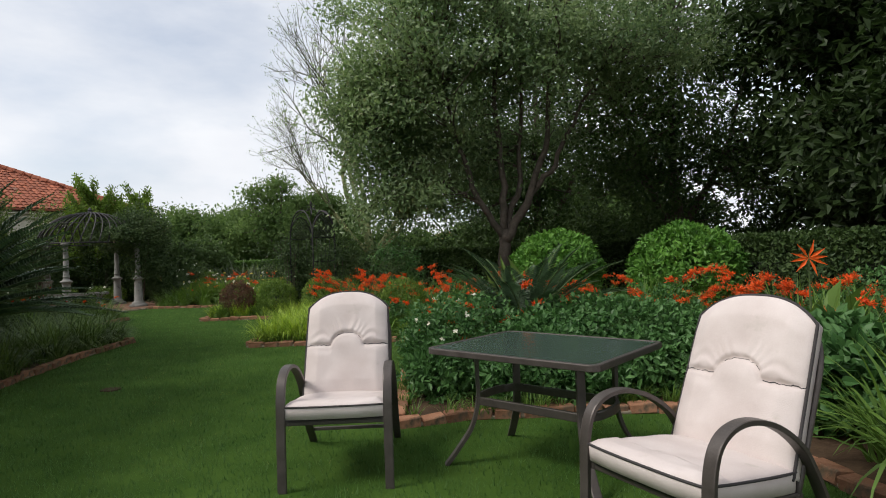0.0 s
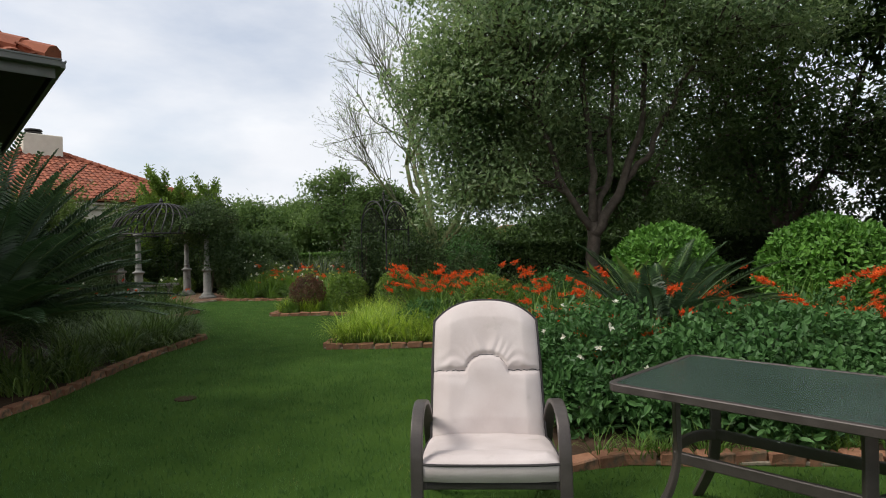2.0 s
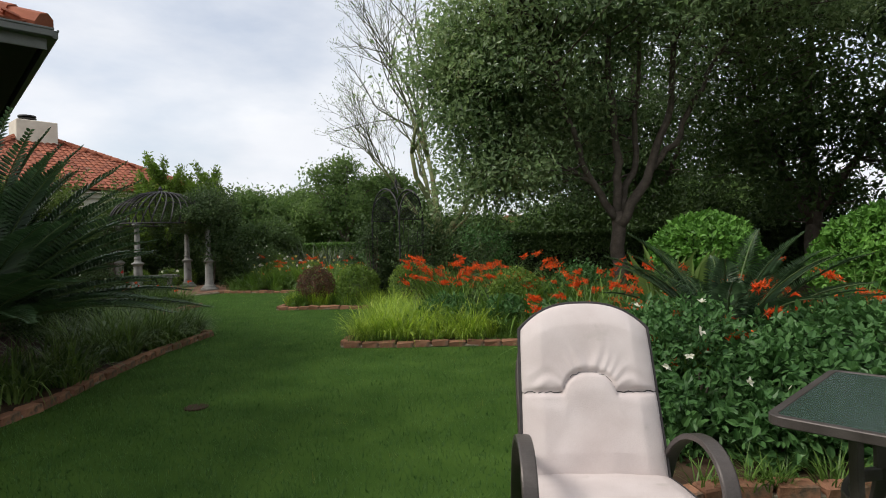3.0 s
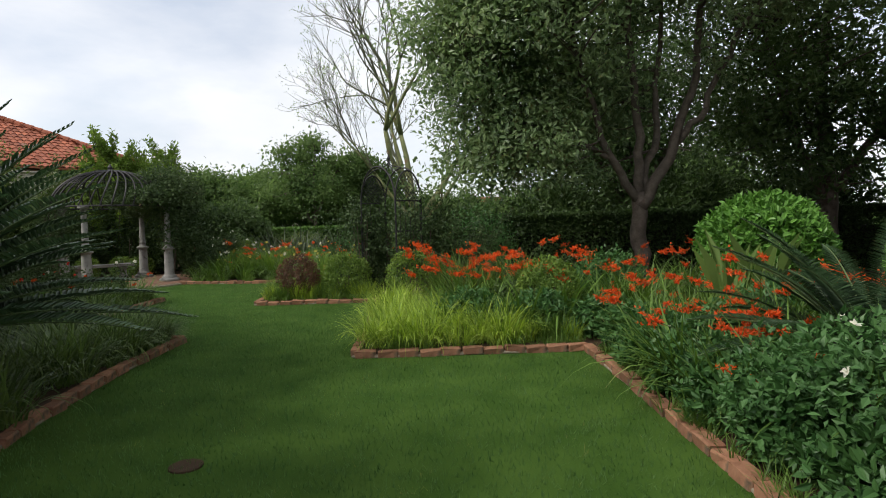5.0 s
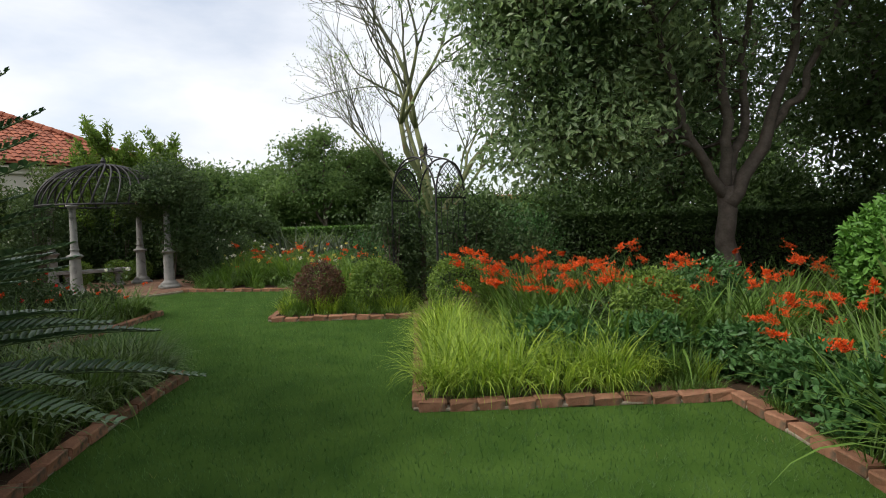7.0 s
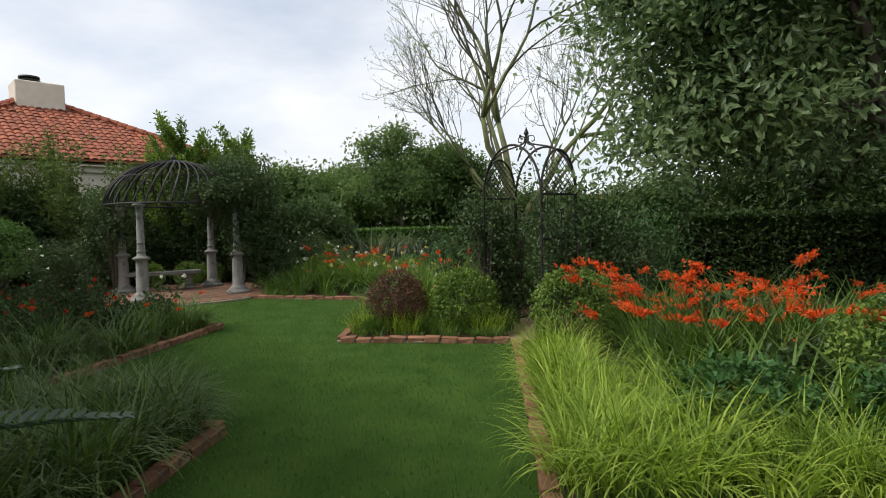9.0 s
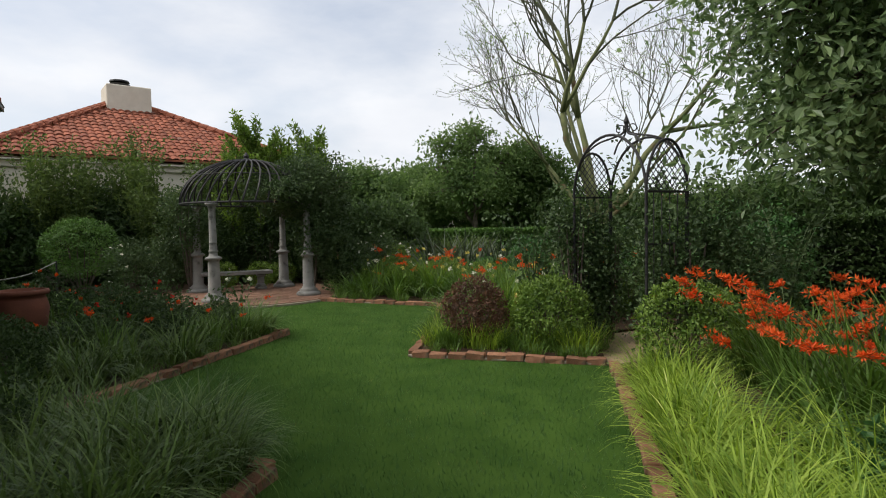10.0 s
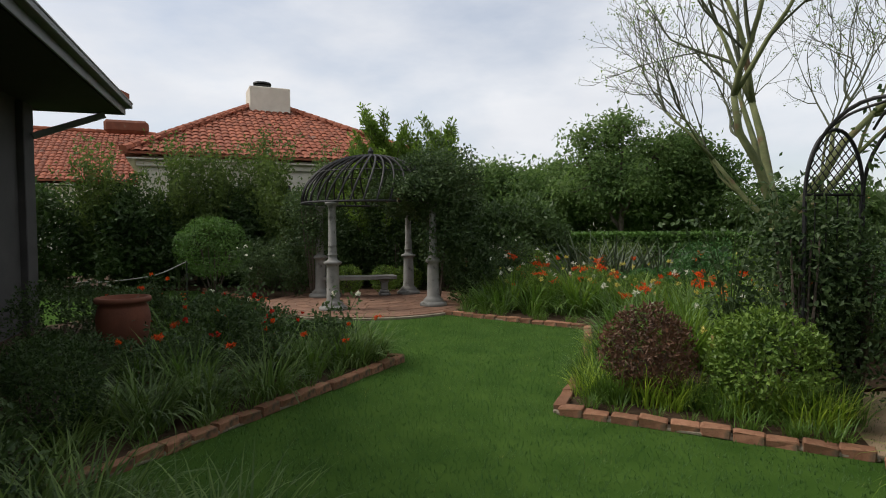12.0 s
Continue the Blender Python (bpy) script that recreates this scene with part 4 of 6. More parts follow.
for i, (x, y) in enumerate(scatter(232, [(-1.1, 11.3, 1.3, 1.2, 12), (0.3, 10.6, 1.0, 1.6, 10), (1.6, 12.4, 1.8, 0.9, 7), (-1.4, 10.1, 0.9, 0.35, 7), (2.6, 7.8, 1.6, 1.1, 9), (3.6, 4.6, 0.9, 1.6, 8), (2.65, 2.9, 0.3, 0.9, 5), (0.25, 7.4, 0.5, 1.7, 16), (0.9, 7.9, 0.5, 0.8, 6), (-0.6, 10.2, 0.7, 0.4, 5), (-4.5, 16.6, 1.4, 1.1, 12), (-6.6, 19.2, 2.0, 0.8, 16), (-3.4, 19.3, 2.2, 1.1, 14), (-8.4, 19.6, 0.7, 1.2, 6), (-7.9, 18.45, 1.2, 0.4, 14), (-6.9, 18.5, 0.5, 0.4, 5), (-5.5, 16.2, 0.35, 1.4, 9), (-1.4, 10.9, 0.9, 0.5, 8), (-0.9, 10.0, 0.5, 0.3, 4), (-1.75, 10.5, 0.3, 0.5, 5)], 0.3)):
    plant("strap_leaf_clump", "green arching strap-leaved clump", "plant", LEAFY[i % 3], (x, y, 0.04), r.uniform(0, 360), r.uniform(0.75, 1.2), "strap-leaved clumps")

# yellow-green ornamental grass
YEL = [[("leaf_tuft", clump_mesh("leaf_tuft", 240 + s, 95, 0.16, 0.60, 0.0150, 0.36, 2.0, L_YELLOW, 6))] for s in range(3)]
for i, (x, y) in enumerate(scatter(241, [(-2.62, 9.45, 0.33, 0.34, 9), (-2.66, 10.4, 0.33, 0.6, 11), (-2.82, 11.5, 0.25, 0.7, 9), (-2.95, 12.4, 0.16, 0.5, 5), (-2.05, 9.5, 0.4, 0.30, 6), (-2.1, 10.2, 0.4, 0.4, 6), (-1.55, 9.5, 0.3, 0.25, 4)], 0.17)):
    plant("golden_grass", "tuft of arching yellow-green ornamental grass", "grass tuft", YEL[i % 3], (x, y, 0.04), r.uniform(0, 360), r.uniform(0.8, 1.15), "golden grass tufts")
YEL2 = [[("leaf_tuft", clump_mesh("leaf_tuft", 245 + s, 90, 0.12, 0.40, 0.012, 0.3, 1.2, L_STRAP if s else L_YELLOW, 4))] for s in range(3)]
for i, (x, y) in enumerate(scatter(246, [(-5.45, 13.8, 0.22, 0.2, 6), (-5.0, 13.8, 0.4, 0.2, 9), (-4.3, 13.8, 0.5, 0.2, 9), (-3.7, 13.85, 0.3, 0.2, 5), (-1.4, 9.5, 0.6, 0.2, 8), (-0.8, 9.55, 0.3, 0.2, 5), (-5.55, 14.4, 0.15, 0.7, 9), (-5.7, 15.6, 0.15, 0.8, 7)], 0.14)):
    plant("edging_grass", "small tuft of light green grass at the edging", "grass tuft", YEL2[i % 3], (x, y, 0.04), r.uniform(0, 360), r.uniform(0.75, 1.1), "edging tufts")

# silvery liriope tufts in the left-hand beds
LIR = [[("leaf_tuft", clump_mesh("leaf_tuft", 250 + s, 120, 0.17, 0.60, 0.0165, 0.32, 2.1, L_LIRI, 6))] for s in range(3)]
for i, (x, y) in enumerate(scatter(251, [(-5.95, 9.85, 0.32, 0.38, 13), (-5.95, 9.0, 0.35, 0.6, 13), (-5.95, 8.1, 0.35, 0.5, 6), (-5.6, 6.6, 0.3, 0.8, 7), (-6.9, 9.5, 0.6, 0.6, 12), (-7.2, 9.95, 0.5, 0.2, 7), (-8.3, 12.4, 0.25, 1.6, 8), (-8.4, 13.9, 0.3, 0.4, 4), (-8.4, 11.2, 0.3, 0.6, 4)], 0.2)):
    plant("liriope_tuft", "tuft of narrow grey-green arching leaves", "grass tuft", LIR[i % 3], (x, y, 0.04), r.uniform(0, 360), r.uniform(0.75, 1.15), "liriope tufts")
for i, (x, y, s, h) in enumerate(((-9.6, 13.6, 0.7, 0.35), (-9.4, 12.3, 0.7, 0.26), (-10.8, 13.9, 0.7, 0.40), (-10.4, 12.0, 0.6, 0.26), (-7.6, 9.6, 0.6, 0.40), (-8.3, 9.9, 0.55, 0.42), (-6.2, 10.0, 0.25, 0.16), (-11.8, 12.4, 0.6, 0.55), (-12.9, 14.2, 0.6, 0.40), (-9.0, 14.2, 0.45, 0.25))):
    bush("bed_shrub", "dark green low shrub in the shaded bed", "shrub", (x, y, 0), (s, s * 0.9, h), int(4200 * s + 800), 0.055, L_ROSE if i % 2 else L_HEDGE, 260 + i, amp=0.2, shell=0.45, blobs=[(0, 0, h * 0.8, s, s * 0.9, h)], flowers=(F_RED, 10, 0.05) if i in (0, 2, 8) else None)
for i, (x, y, q) in enumerate(((-8.75, 10.75, 0.42), (-9.55, 11.2, 0.34))):
    bush("ball_shrub", "dark round clipped boxwood in the shaded bed", "shrub", (x, y, 0), (q, q, q), 4200, 0.04, L_HEDGE, 270 + i, amp=0.06, shell=0.25, blobs=[(0, 0, q * 0.95, q, q, q)], group="small clipped balls")
for i, (x, y, h) in enumerate(((-8.5, 13.6, 0.75), (-9.2, 13.1, 0.85), (-8.6, 12.7, 0.7), (-9.9, 13.4, 0.9), (-9.1, 12.2, 0.65), (-11.6, 13.9, 0.9), (-12.4, 13.3, 0.9))):
    r = rnd(700 + i)
    th = thing("rose_bush", "loose dark rose bush with a few blooms", "shrub", (x, y, 0.04), group="rose bushes")
    sg, lg = Geo(), Geo()
    for q in range(9):
        az, s_ = r.uniform(0, 6.283), r.uniform(0.1, 0.4)
        t = np.linspace(0, 1, 5)
        hh = h * r.uniform(0.6, 1.1)
        pts = np.column_stack([np.cos(az) * s_ * t, np.sin(az) * s_ * t, hh * t])
        sg.add(*tube(pts, 0.007 * (1.1 - t * 0.7), 4))
        tt = r.uniform(0.25, 1, 60)
        pp = np.stack([np.interp(tt, t, pts[:, c]) for c in range(3)], 1) + r.normal(size=(60, 3)) * 0.06
        lg.add(*foliage(r, pp, sphere_dirs(r, 60), 0.06, 0.038, 0.1))
        if q < 2:
            part("bloom", Geo().add(*leaf_array(np.repeat(pts[-1:], 12, 0), sphere_dirs(r, 12) + [0, 0, 0.3], sphere_dirs(r, 12), 0.04, 0.035)), (F_WHITE, F_RED, F_ORANGE)[i % 3], th)
    part("stem_work", sg, M_STEM, th)
    part("foliage", lg, L_ROSE, th)
bush("ball_shrub", "dark round clipped shrub before the shrubbery", "shrub", (-15.6, 17.9, 0), (0.85, 0.8, 0.8), 6500, 0.06, L_HEDGE2, 275, amp=0.08, shell=0.25, blobs=[(0, 0, 1.15, 0.88, 0.85, 0.72)])

r = rnd(720)
for i, (x, y) in enumerate(scatter(721, [(-8.5, 13.3, 0.35, 0.8, 7), (-9.4, 13.6, 0.8, 0.35, 7), (-9.0, 12.0, 0.5, 0.8, 6), (-10.6, 13.3, 0.7, 0.5, 6), (-12.2, 14.0, 0.8, 0.5, 5)], 0.32)):
    if i % 4 == 1:
        plant("crocosmia", "strap-leaved clump with a few orange flower sprays in shade", "flowering plant", CROC[3], (x, y, 0.04), r.uniform(0, 360), r.uniform(0.6, 0.85), "orange-flowered clumps")
    else:
        plant("strap_leaf_clump", "green arching strap-leaved clump in the shaded bed", "plant", LEAFY[i % 3], (x, y, 0.04), r.uniform(0, 360), r.uniform(0.6, 0.9), "strap-leaved clumps")

# white lilies and roses
LILY = []
for s in range(2):
    LILY.append([("leaf_tuft", clump_mesh("leaf_tuft", 280 + s, 46, 0.10, 0.75, 0.016, 0.2, 0.6, L_STRAP, 4))] + [(nm, me) for nm, me in zip(("flower_stalk", "flower_spray"), flower_spikes(285 + s, 3, 1.0, 0.1, F_WHITE, 0.048, 3, 0.04))])
for i, (x, y) in enumerate(scatter(286, [(-5.2, 15.6, 0.6, 0.4, 2), (-7.2, 19.6, 1.4, 0.7, 4), (-8.6, 20.4, 0.8, 0.6, 3), (-4.6, 18.6, 1.2, 0.5, 3)], 0.4)):
    plant("lily", "tall white lilies above narrow green leaves", "flowering plant", LILY[i % 2], (x, y, 0.04), r.uniform(0, 360), r.uniform(0.85, 1.1), "white lilies")
FLAX = [("leaf_tuft", clump_mesh("leaf_tuft", 290, 110, 0.30, 1.65, 0.075, 0.75, 0.7, L_FLAX, 5))]
for x, y, s in ((-7.4, 20.7, 0.95), (-6.7, 21.0, 0.95), (-5.9, 21.1, 0.9)):
    plant("flax", "large clump of stiff bronze-green sword leaves", "plant", FLAX, (x, y, 0.04), x * 50, s, "flax clumps")

# layered planting of the far bed: loose light shrubs, strap leaves and cream flowers
for i, (x, y, q, h) in enumerate(((-8.9, 21.6, 0.8, 0.60), (-7.9, 22.6, 0.9, 0.62), (-5.2, 21.9, 0.9, 0.66), (-4.1, 21.2, 0.8, 0.60), (-3.0, 21.8, 0.9, 0.70), (-5.9, 20.0, 0.6, 0.42), (-3.9, 19.5, 0.6, 0.45), (-7.0, 22.5, 0.9, 0.64), (-2.6, 19.3, 0.7, 0.55), (-1.6, 21.4, 0.9, 0.75))):
    bush("mixed_shrub", "light green loose shrub in the far bed", "shrub", (x, y, 0), (q, q * 0.8, h), 3200, 0.09, (L_FRESH, L_SHOOT, L_SHRUB)[i % 3], 760 + i, amp=0.4, shell=0.6, wide=0.5, blobs=[(0, 0, h * 0.9, q, q * 0.8, h)], flowers=(F_YELLOW if i % 2 else F_WHITE, 12, 0.06) if i % 3 == 0 else None)
CREAM = [("leaf_tuft", clump_mesh("leaf_tuft", 780, 60, 0.14, 0.70, 0.030, 0.35, 1.0, L_FRESH, 4))] + [(nm, me) for nm, me in zip(("flower_stalk", "flower_spray"), flower_spikes(781, 4, 0.95, 0.12, F_YELLOW, 0.05, 3, 0.05))]
r = rnd(782)
for i, (x, y) in enumerate(scatter(783, [(-7.6, 18.9, 1.3, 0.5, 9), (-5.4, 18.6, 0.9, 0.8, 7), (-6.6, 20.2, 1.6, 0.6, 9), (-4.0, 18.2, 0.8, 0.6, 6), (-4.6, 16.0, 0.7, 0.8, 7), (-3.6, 16.8, 0.6, 0.6, 4)], 0.4)):
    if i % 3 == 0:
        plant("day_lily", "clump of light green straps with cream flowers", "flowering plant", CREAM, (x, y, 0.04), r.uniform(0, 360), r.uniform(0.8, 1.1), "day lilies")
    else:
        plant("strap_leaf_clump", "light green strap-leaved clump in the far bed", "plant", [("leaf_tuft", CREAM[0][1])], (x, y, 0.04), r.uniform(0, 360), r.uniform(0.9, 1.35), "strap-leaved clumps")

LAP = [("leaf_tuft", clump_mesh("leaf_tuft", 790, 26, 0.06, 0.20, 0.008, 0.5, 1.2, L_STRAP, 4))]
r = rnd(791)
for (x1, y1), (x2, y2), k in (((-3.0, 9.06), (-0.6, 9.14), 26), ((-0.38, 5.0), (-0.46, 8.9), 30), ((-0.3, 4.62), (1.9, 4.78), 24), ((-5.5, 13.40), (-3.5, 13.45), 18), ((-5.55, 7.5), (-5.56, 9.9), 16), ((-7.98, 10.8), (-7.98, 14.1), 20), ((-9.0, 17.85), (-6.6, 17.5), 16)):
    for i in range(k):
        t = r.random()
        plant("edge_tuft", "small grassy tuft lapping over the brick edging", "grass tuft", LAP, (x1 + (x2 - x1) * t + r.normal() * 0.02, y1 + (y2 - y1) * t + r.normal() * 0.02, 0.045), r.uniform(0, 360), r.uniform(0.6, 1.3), "edge tufts")

# ---------------------------------------------------------------- cycads
def cycad(name, label, at, n, L, leaflet, width, mat, seed, lean=(0.25, 1.25), trunk=0.5, per=46, toward=None, droop=0.7):
    """A stout trunk with a crown of feather fronds; every leaflet stands alone."""
    r = rnd(seed)
    th = thing(name, label, "cycad", at)
    part("trunk", Geo().add(*lathe([(0.17, -0.05), (0.20, 0.1), (0.19, trunk * 0.6), (0.17, trunk), (0.05, trunk + 0.1)], 14)), M_BARK, th)
    for i in range(n):
        az = i * 2.399963 + r.normal() * 0.1 if toward is None else toward + r.normal() * 0.7
        th0 = lean[0] + (lean[1] - lean[0]) * (i / n) ** 0.9 + r.normal() * 0.05
        ll = L * r.uniform(0.85, 1.1)
        k = 14
        pts, q = [], np.array([0.08 * math.cos(az), 0.08 * math.sin(az), trunk])
        for j_ in range(k):
            pts.append(q)
            ang = th0 + droop * (j_ / k) ** 1.6
            q = q + np.array([math.cos(az) * math.sin(ang), math.sin(az) * math.sin(ang), math.cos(ang)]) * ll / k
        pts = np.array(pts)
        frond = part("frond", Geo().add(*tube(pts, np.linspace(0.012, 0.004, k), 5)), M_STEM, th)
        g = Geo()
        t = np.linspace(0.16, 1, per)
        pos = np.stack([np.interp(t, np.linspace(0, 1, k), pts[:, c]) for c in range(3)], 1)
        tan = unit(np.gradient(pos, axis=0))
        side = unit(np.cross(tan, np.array([0, 0, 1.0]) + 1e-3))
        nor = np.cross(side, tan)
        size = leaflet * np.sin(np.clip(t * 1.05, 0, 1) * np.pi * 0.93 + 0.12) ** 0.6
        for sg in (-1, 1):
            d = unit(side * sg + tan * (0.12 + 0.55 * t[:, None] ** 2) + nor * 0.38 + r.normal(size=pos.shape) * 0.04)
            g.add(*leaf_array(pos, d, nor, size, width, True))
        part("leaflet_row", g, mat, frond)
    return th


cycad("cycad", "dark green cycad with arching feather fronds among the flowers", (0.95, 6.75, 0.04), 46, 1.34, 0.15, 0.009, L_CYCAD, 301, (0.40, 1.45), 0.36, 72, droop=0.75)
cycad("cycad", "large dark green cycad with arching feather fronds beside the house", (-6.05, 6.5, 0.04), 124, 2.06, 0.21, 0.032, L_CYCAD2, 302, (0.08, 1.38), 0.62, 46, droop=0.56)

# ---------------------------------------------------------------- brick edging
edging("brick_edging_table", [[(-0.42, 4.46), (0.15, 4.65), (1.90, 4.66), (2.12, 3.1), (2.58, 0.4)]], "weathered red brick edging of the bed behind the table")
edging("brick_edging_right", [[(-0.40, 4.58), (-0.45, 7.1), (-0.53, 9.05)], [(-0.53, 9.05), (-3.06, 8.94), (-3.18, 11.0), (-3.35, 13.2)]], "weathered red brick edging round the golden grass bed")
edging("brick_edging_arbour", [[(-3.42, 13.33), (-5.64, 13.28), (-5.83, 15.0), (-6.44, 17.3)]], "red brick edging of the arbour bed")
edging("brick_edging_far", [[(-6.50, 17.37), (-9.2, 17.74)]], "red brick edging of the far bed")
edging("brick_edging_near_left", [[(-4.97, 4.8), (-5.01, 6.1), (-5.28, 7.6), (-5.42, 8.8), (-5.47, 10.02), (-7.9, 10.32)]], "shaded red brick edging beside the house")
edging("brick_edging_mid_left", [[(-7.86, 10.42), (-7.88, 14.26), (-14.5, 15.25)]], "red brick edging of the shaded bed")
edging("brick_edging_back_left", [[(-13.1, 17.3), (-16.5, 18.35)]], "red brick edging before the shrubbery")

# ---------------------------------------------------------------- garden chairs
def smooth_path(pts, k=8):
    """A rounded line through points."""
    p = np.array(pts, float)
    q = [2 * p[0] - p[1], *p, 2 * p[-1] - p[-2]]
    out = []
    for i in range(1, len(q) - 2):
        for t in np.linspace(0, 1, k, endpoint=False):
            a_, b_, c_, d_ = q[i - 1], q[i], q[i + 1], q[i + 2]
            out.append(0.5 * (2 * b_ + (c_ - a_) * t + (2 * a_ - 5 * b_ + 4 * c_ - d_) * t ** 2 + (3 * b_ - a_ - 3 * c_ + d_) * t ** 3))
    return np.array(out + [p[-1]])


def grid_shell(front, back, nu, nv):
    """Two sheets of points of one outline, closed round the rim."""
    v = np.concatenate([front.reshape(-1, 3), back.reshape(-1, 3)])
    i, j_ = np.meshgrid(np.arange(nv - 1), np.arange(nu - 1), indexing="ij")
    a_ = (i * nu + j_).ravel()
    f1 = np.stack([a_, a_ + 1, a_ + nu + 1, a_ + nu], 1)
    off = nu * nv
    f2 = f1[:, ::-1] + off
    rim = np.concatenate([np.arange(nu), np.arange(1, nv) * nu + nu - 1, (nv - 1) * nu + np.arange(nu - 2, -1, -1), np.arange(nv - 2, 0, -1) * nu])
    nx = np.roll(rim, -1)
    return v, (f1, f2, np.stack([rim, rim + off, nx + off, nx], 1)), rim


def garden_chair(label, at, turn):
    th = thing("garden_chair", label, "chair", at, turn, "chairs at the garden table")
    # side frames: front leg, arm and rear leg in one bent bar
    for s, nm in ((-1, "side_frame"), (1, "side_frame")):
        x = s * 0.300
        pts = smooth_path([(x, -0.02, 0.0), (x, -0.015, 0.30), (x, 0.0, 0.52), (x, 0.06, 0.63), (x, 0.19, 0.665), (x, 0.36, 0.625), (x, 0.52, 0.52), (x, 0.62, 0.38), (x, 0.74, 0.17), (x, 0.90, 0.0)])
        part(nm, Geo().add(*bar(pts, 0.022, 0.050, (1, 0, 0))), M_FRAME, th, smooth=False)
    for nm, p1, p2, w, h in (("front_rail", (-0.29, 0.02, 0.380), (0.29, 0.02, 0.380), 0.03, 0.03), ("seat_rail", (-0.29, 0.52, 0.31), (0.29, 0.52, 0.31), 0.03, 0.03), ("stretcher", (-0.29, 0.80, 0.115), (0.29, 0.80, 0.115), 0.022, 0.022)):
        part(nm, Geo().add(*bar([p1, ((p1[0] + p2[0]) / 2, p1[1], p1[2]), p2], w, h)), M_FRAME, th)
    for s in (-1, 1):
        part("seat_rail", Geo().add(*bar([(s * 0.275, 0.0, 0.382), (s * 0.275, 0.28, 0.345), (s * 0.275, 0.56, 0.31)], 0.025, 0.03)), M_FRAME, th)
    part("sling", Geo().add(*block((0.55, 0.54, 0.012), bevel=0.004, m=pose(0, 0.27, 0.354, -7.6))), M_PIPING, th, "dark woven sling under the cushion")
    tilt = math.atan2(0.27, 0.66)
    up = np.array([0, math.sin(tilt), math.cos(tilt)])
    out = np.array([0, -math.cos(tilt), math.sin(tilt)])
    root = np.array([0, 0.535, 0.375])
    top = [root + up * z + np.array([x, 0.03, 0]) for x, z in ((-0.275, -0.08), (-0.278, 0.25), (-0.272, 0.48), (-0.22, 0.60), (-0.10, 0.66), (0, 0.672), (0.10, 0.66), (0.22, 0.60), (0.272, 0.48), (0.278, 0.25), (0.275, -0.08))]
    part("back_frame", Geo().add(*tube(smooth_path(top, 6), 0.014, 8)), M_FRAME, th, smooth=True)
    # back cushion with a tuck line that rises to an arch
    nu, nv = 61, 81
    u, v = np.meshgrid(np.linspace(-1, 1, nu), np.linspace(0, 1, nv))
    H = 0.735 - 0.115 * np.abs(u) ** 2.6
    hw = 0.283 - 0.012 * v
    X, Z = u * hw, v * H
    edge = np.minimum(1, 3.2 * (1 - np.abs(u))) ** 0.5 * np.minimum(1, 5 * v + 0.2) ** 0.5 * np.minimum(1, 7 * (1 - v)) ** 0.5
    seam = 0.345 + 0.088 * np.clip(1 - (np.abs(X) / 0.105) ** 2, 0, 1) ** 0.5 + 0.010 * np.abs(u)
    dz = Z - seam
    tuck = np.exp(-(dz / 0.011) ** 2)
    ray_ = np.arctan2(Z - 0.36, X)
    folds = 0.0036 * np.sin(ray_ * 19 + 3 * np.sin(X * 31)) * np.exp(-((dz - 0.035) / 0.075) ** 2) * (dz > 0) + 0.004 * np.sin(Z * 60 + X * 12) * np.exp(-((dz + 0.03) / 0.05) ** 2) * np.clip(np.abs(X) / 0.08 - 0.9, 0, 1)
    wob = np.array([noise.noise(Vector((x_ * 9, z_ * 9, 0))) for x_, z_ in zip(X.ravel(), Z.ravel())]).reshape(X.shape)
    thick = 0.028 + 0.052 * edge - 0.024 * tuck * edge + folds * edge + 0.006 * wob * edge + 0.012 * np.exp(-((dz + 0.07) / 0.05) ** 2) * np.exp(-(X / 0.11) ** 2)
    mid = root + X[..., None] * np.array([1, 0, 0]) + Z[..., None] * up
    vv_, ff_, rim = grid_shell(mid + out * thick[..., None], mid - out * 0.012, nu, nv)
    cushion = part("back_cushion", Geo().add(vv_, ff_), M_CUSHION, th, smooth=True)
    loop = vv_[rim] + out * 0.002
    part("piping", Geo().add(*tube(np.concatenate([loop, loop[:2]]), 0.0074, 6)), M_PIPING, cushion, "dark piping round the cushion's edge")
    for s in (-1, 1):
        row = []
        for uu in np.linspace(0.36, 0.985, 14) * s:
            i = np.argmin(np.abs(u[0] - uu))
            k_ = np.argmin(np.abs(dz[:, i]))
            row.append(mid[k_, i] + out * (thick[k_, i] + 0.001))
        part("seam", Geo().add(*tube(row, 0.0026, 5)), M_PIPING, cushion, "dark stitched seam")
    arc = []
    for uu in np.linspace(-0.36, 0.36, 25):
        i = np.argmin(np.abs(u[0] - uu))
        k_ = np.argmin(np.abs(dz[:, i]))
        arc.append(mid[k_, i] + out * (thick[k_, i] + 0.0005))
    part("seam", Geo().add(*tube(arc, 0.0018, 5)), M_PIPING, cushion)
    # seat cushion
    nu, nv = 51, 51
    u, v = np.meshgrid(np.linspace(-1, 1, nu), np.linspace(-1, 1, nv))
    sq = 1 - 0.05 * (np.abs(u * v)) ** 3
    X, Y = u * 0.293 * sq, 0.262 + v * 0.288 * sq
    edge = np.minimum(1, 5 * (1 - np.abs(u))) ** 0.5 * np.minimum(1, 5 * (1 - np.abs(v))) ** 0.5
    wob = np.array([noise.noise(Vector((x_ * 7, y_ * 7, 4))) for x_, y_ in zip(X.ravel(), Y.ravel())]).reshape(X.shape)
    rise = (1 - v) / 2
    Ztop = 0.408 + 0.066 * rise + 0.020 * edge + 0.010 * wob * edge + 0.012 * (v < -0.5) * edge
    topv = np.stack([X, Y, Ztop], -1)
    low = np.stack([X * 0.985, Y * 0.99 + 0.003, 0.330 + 0.074 * rise], -1)
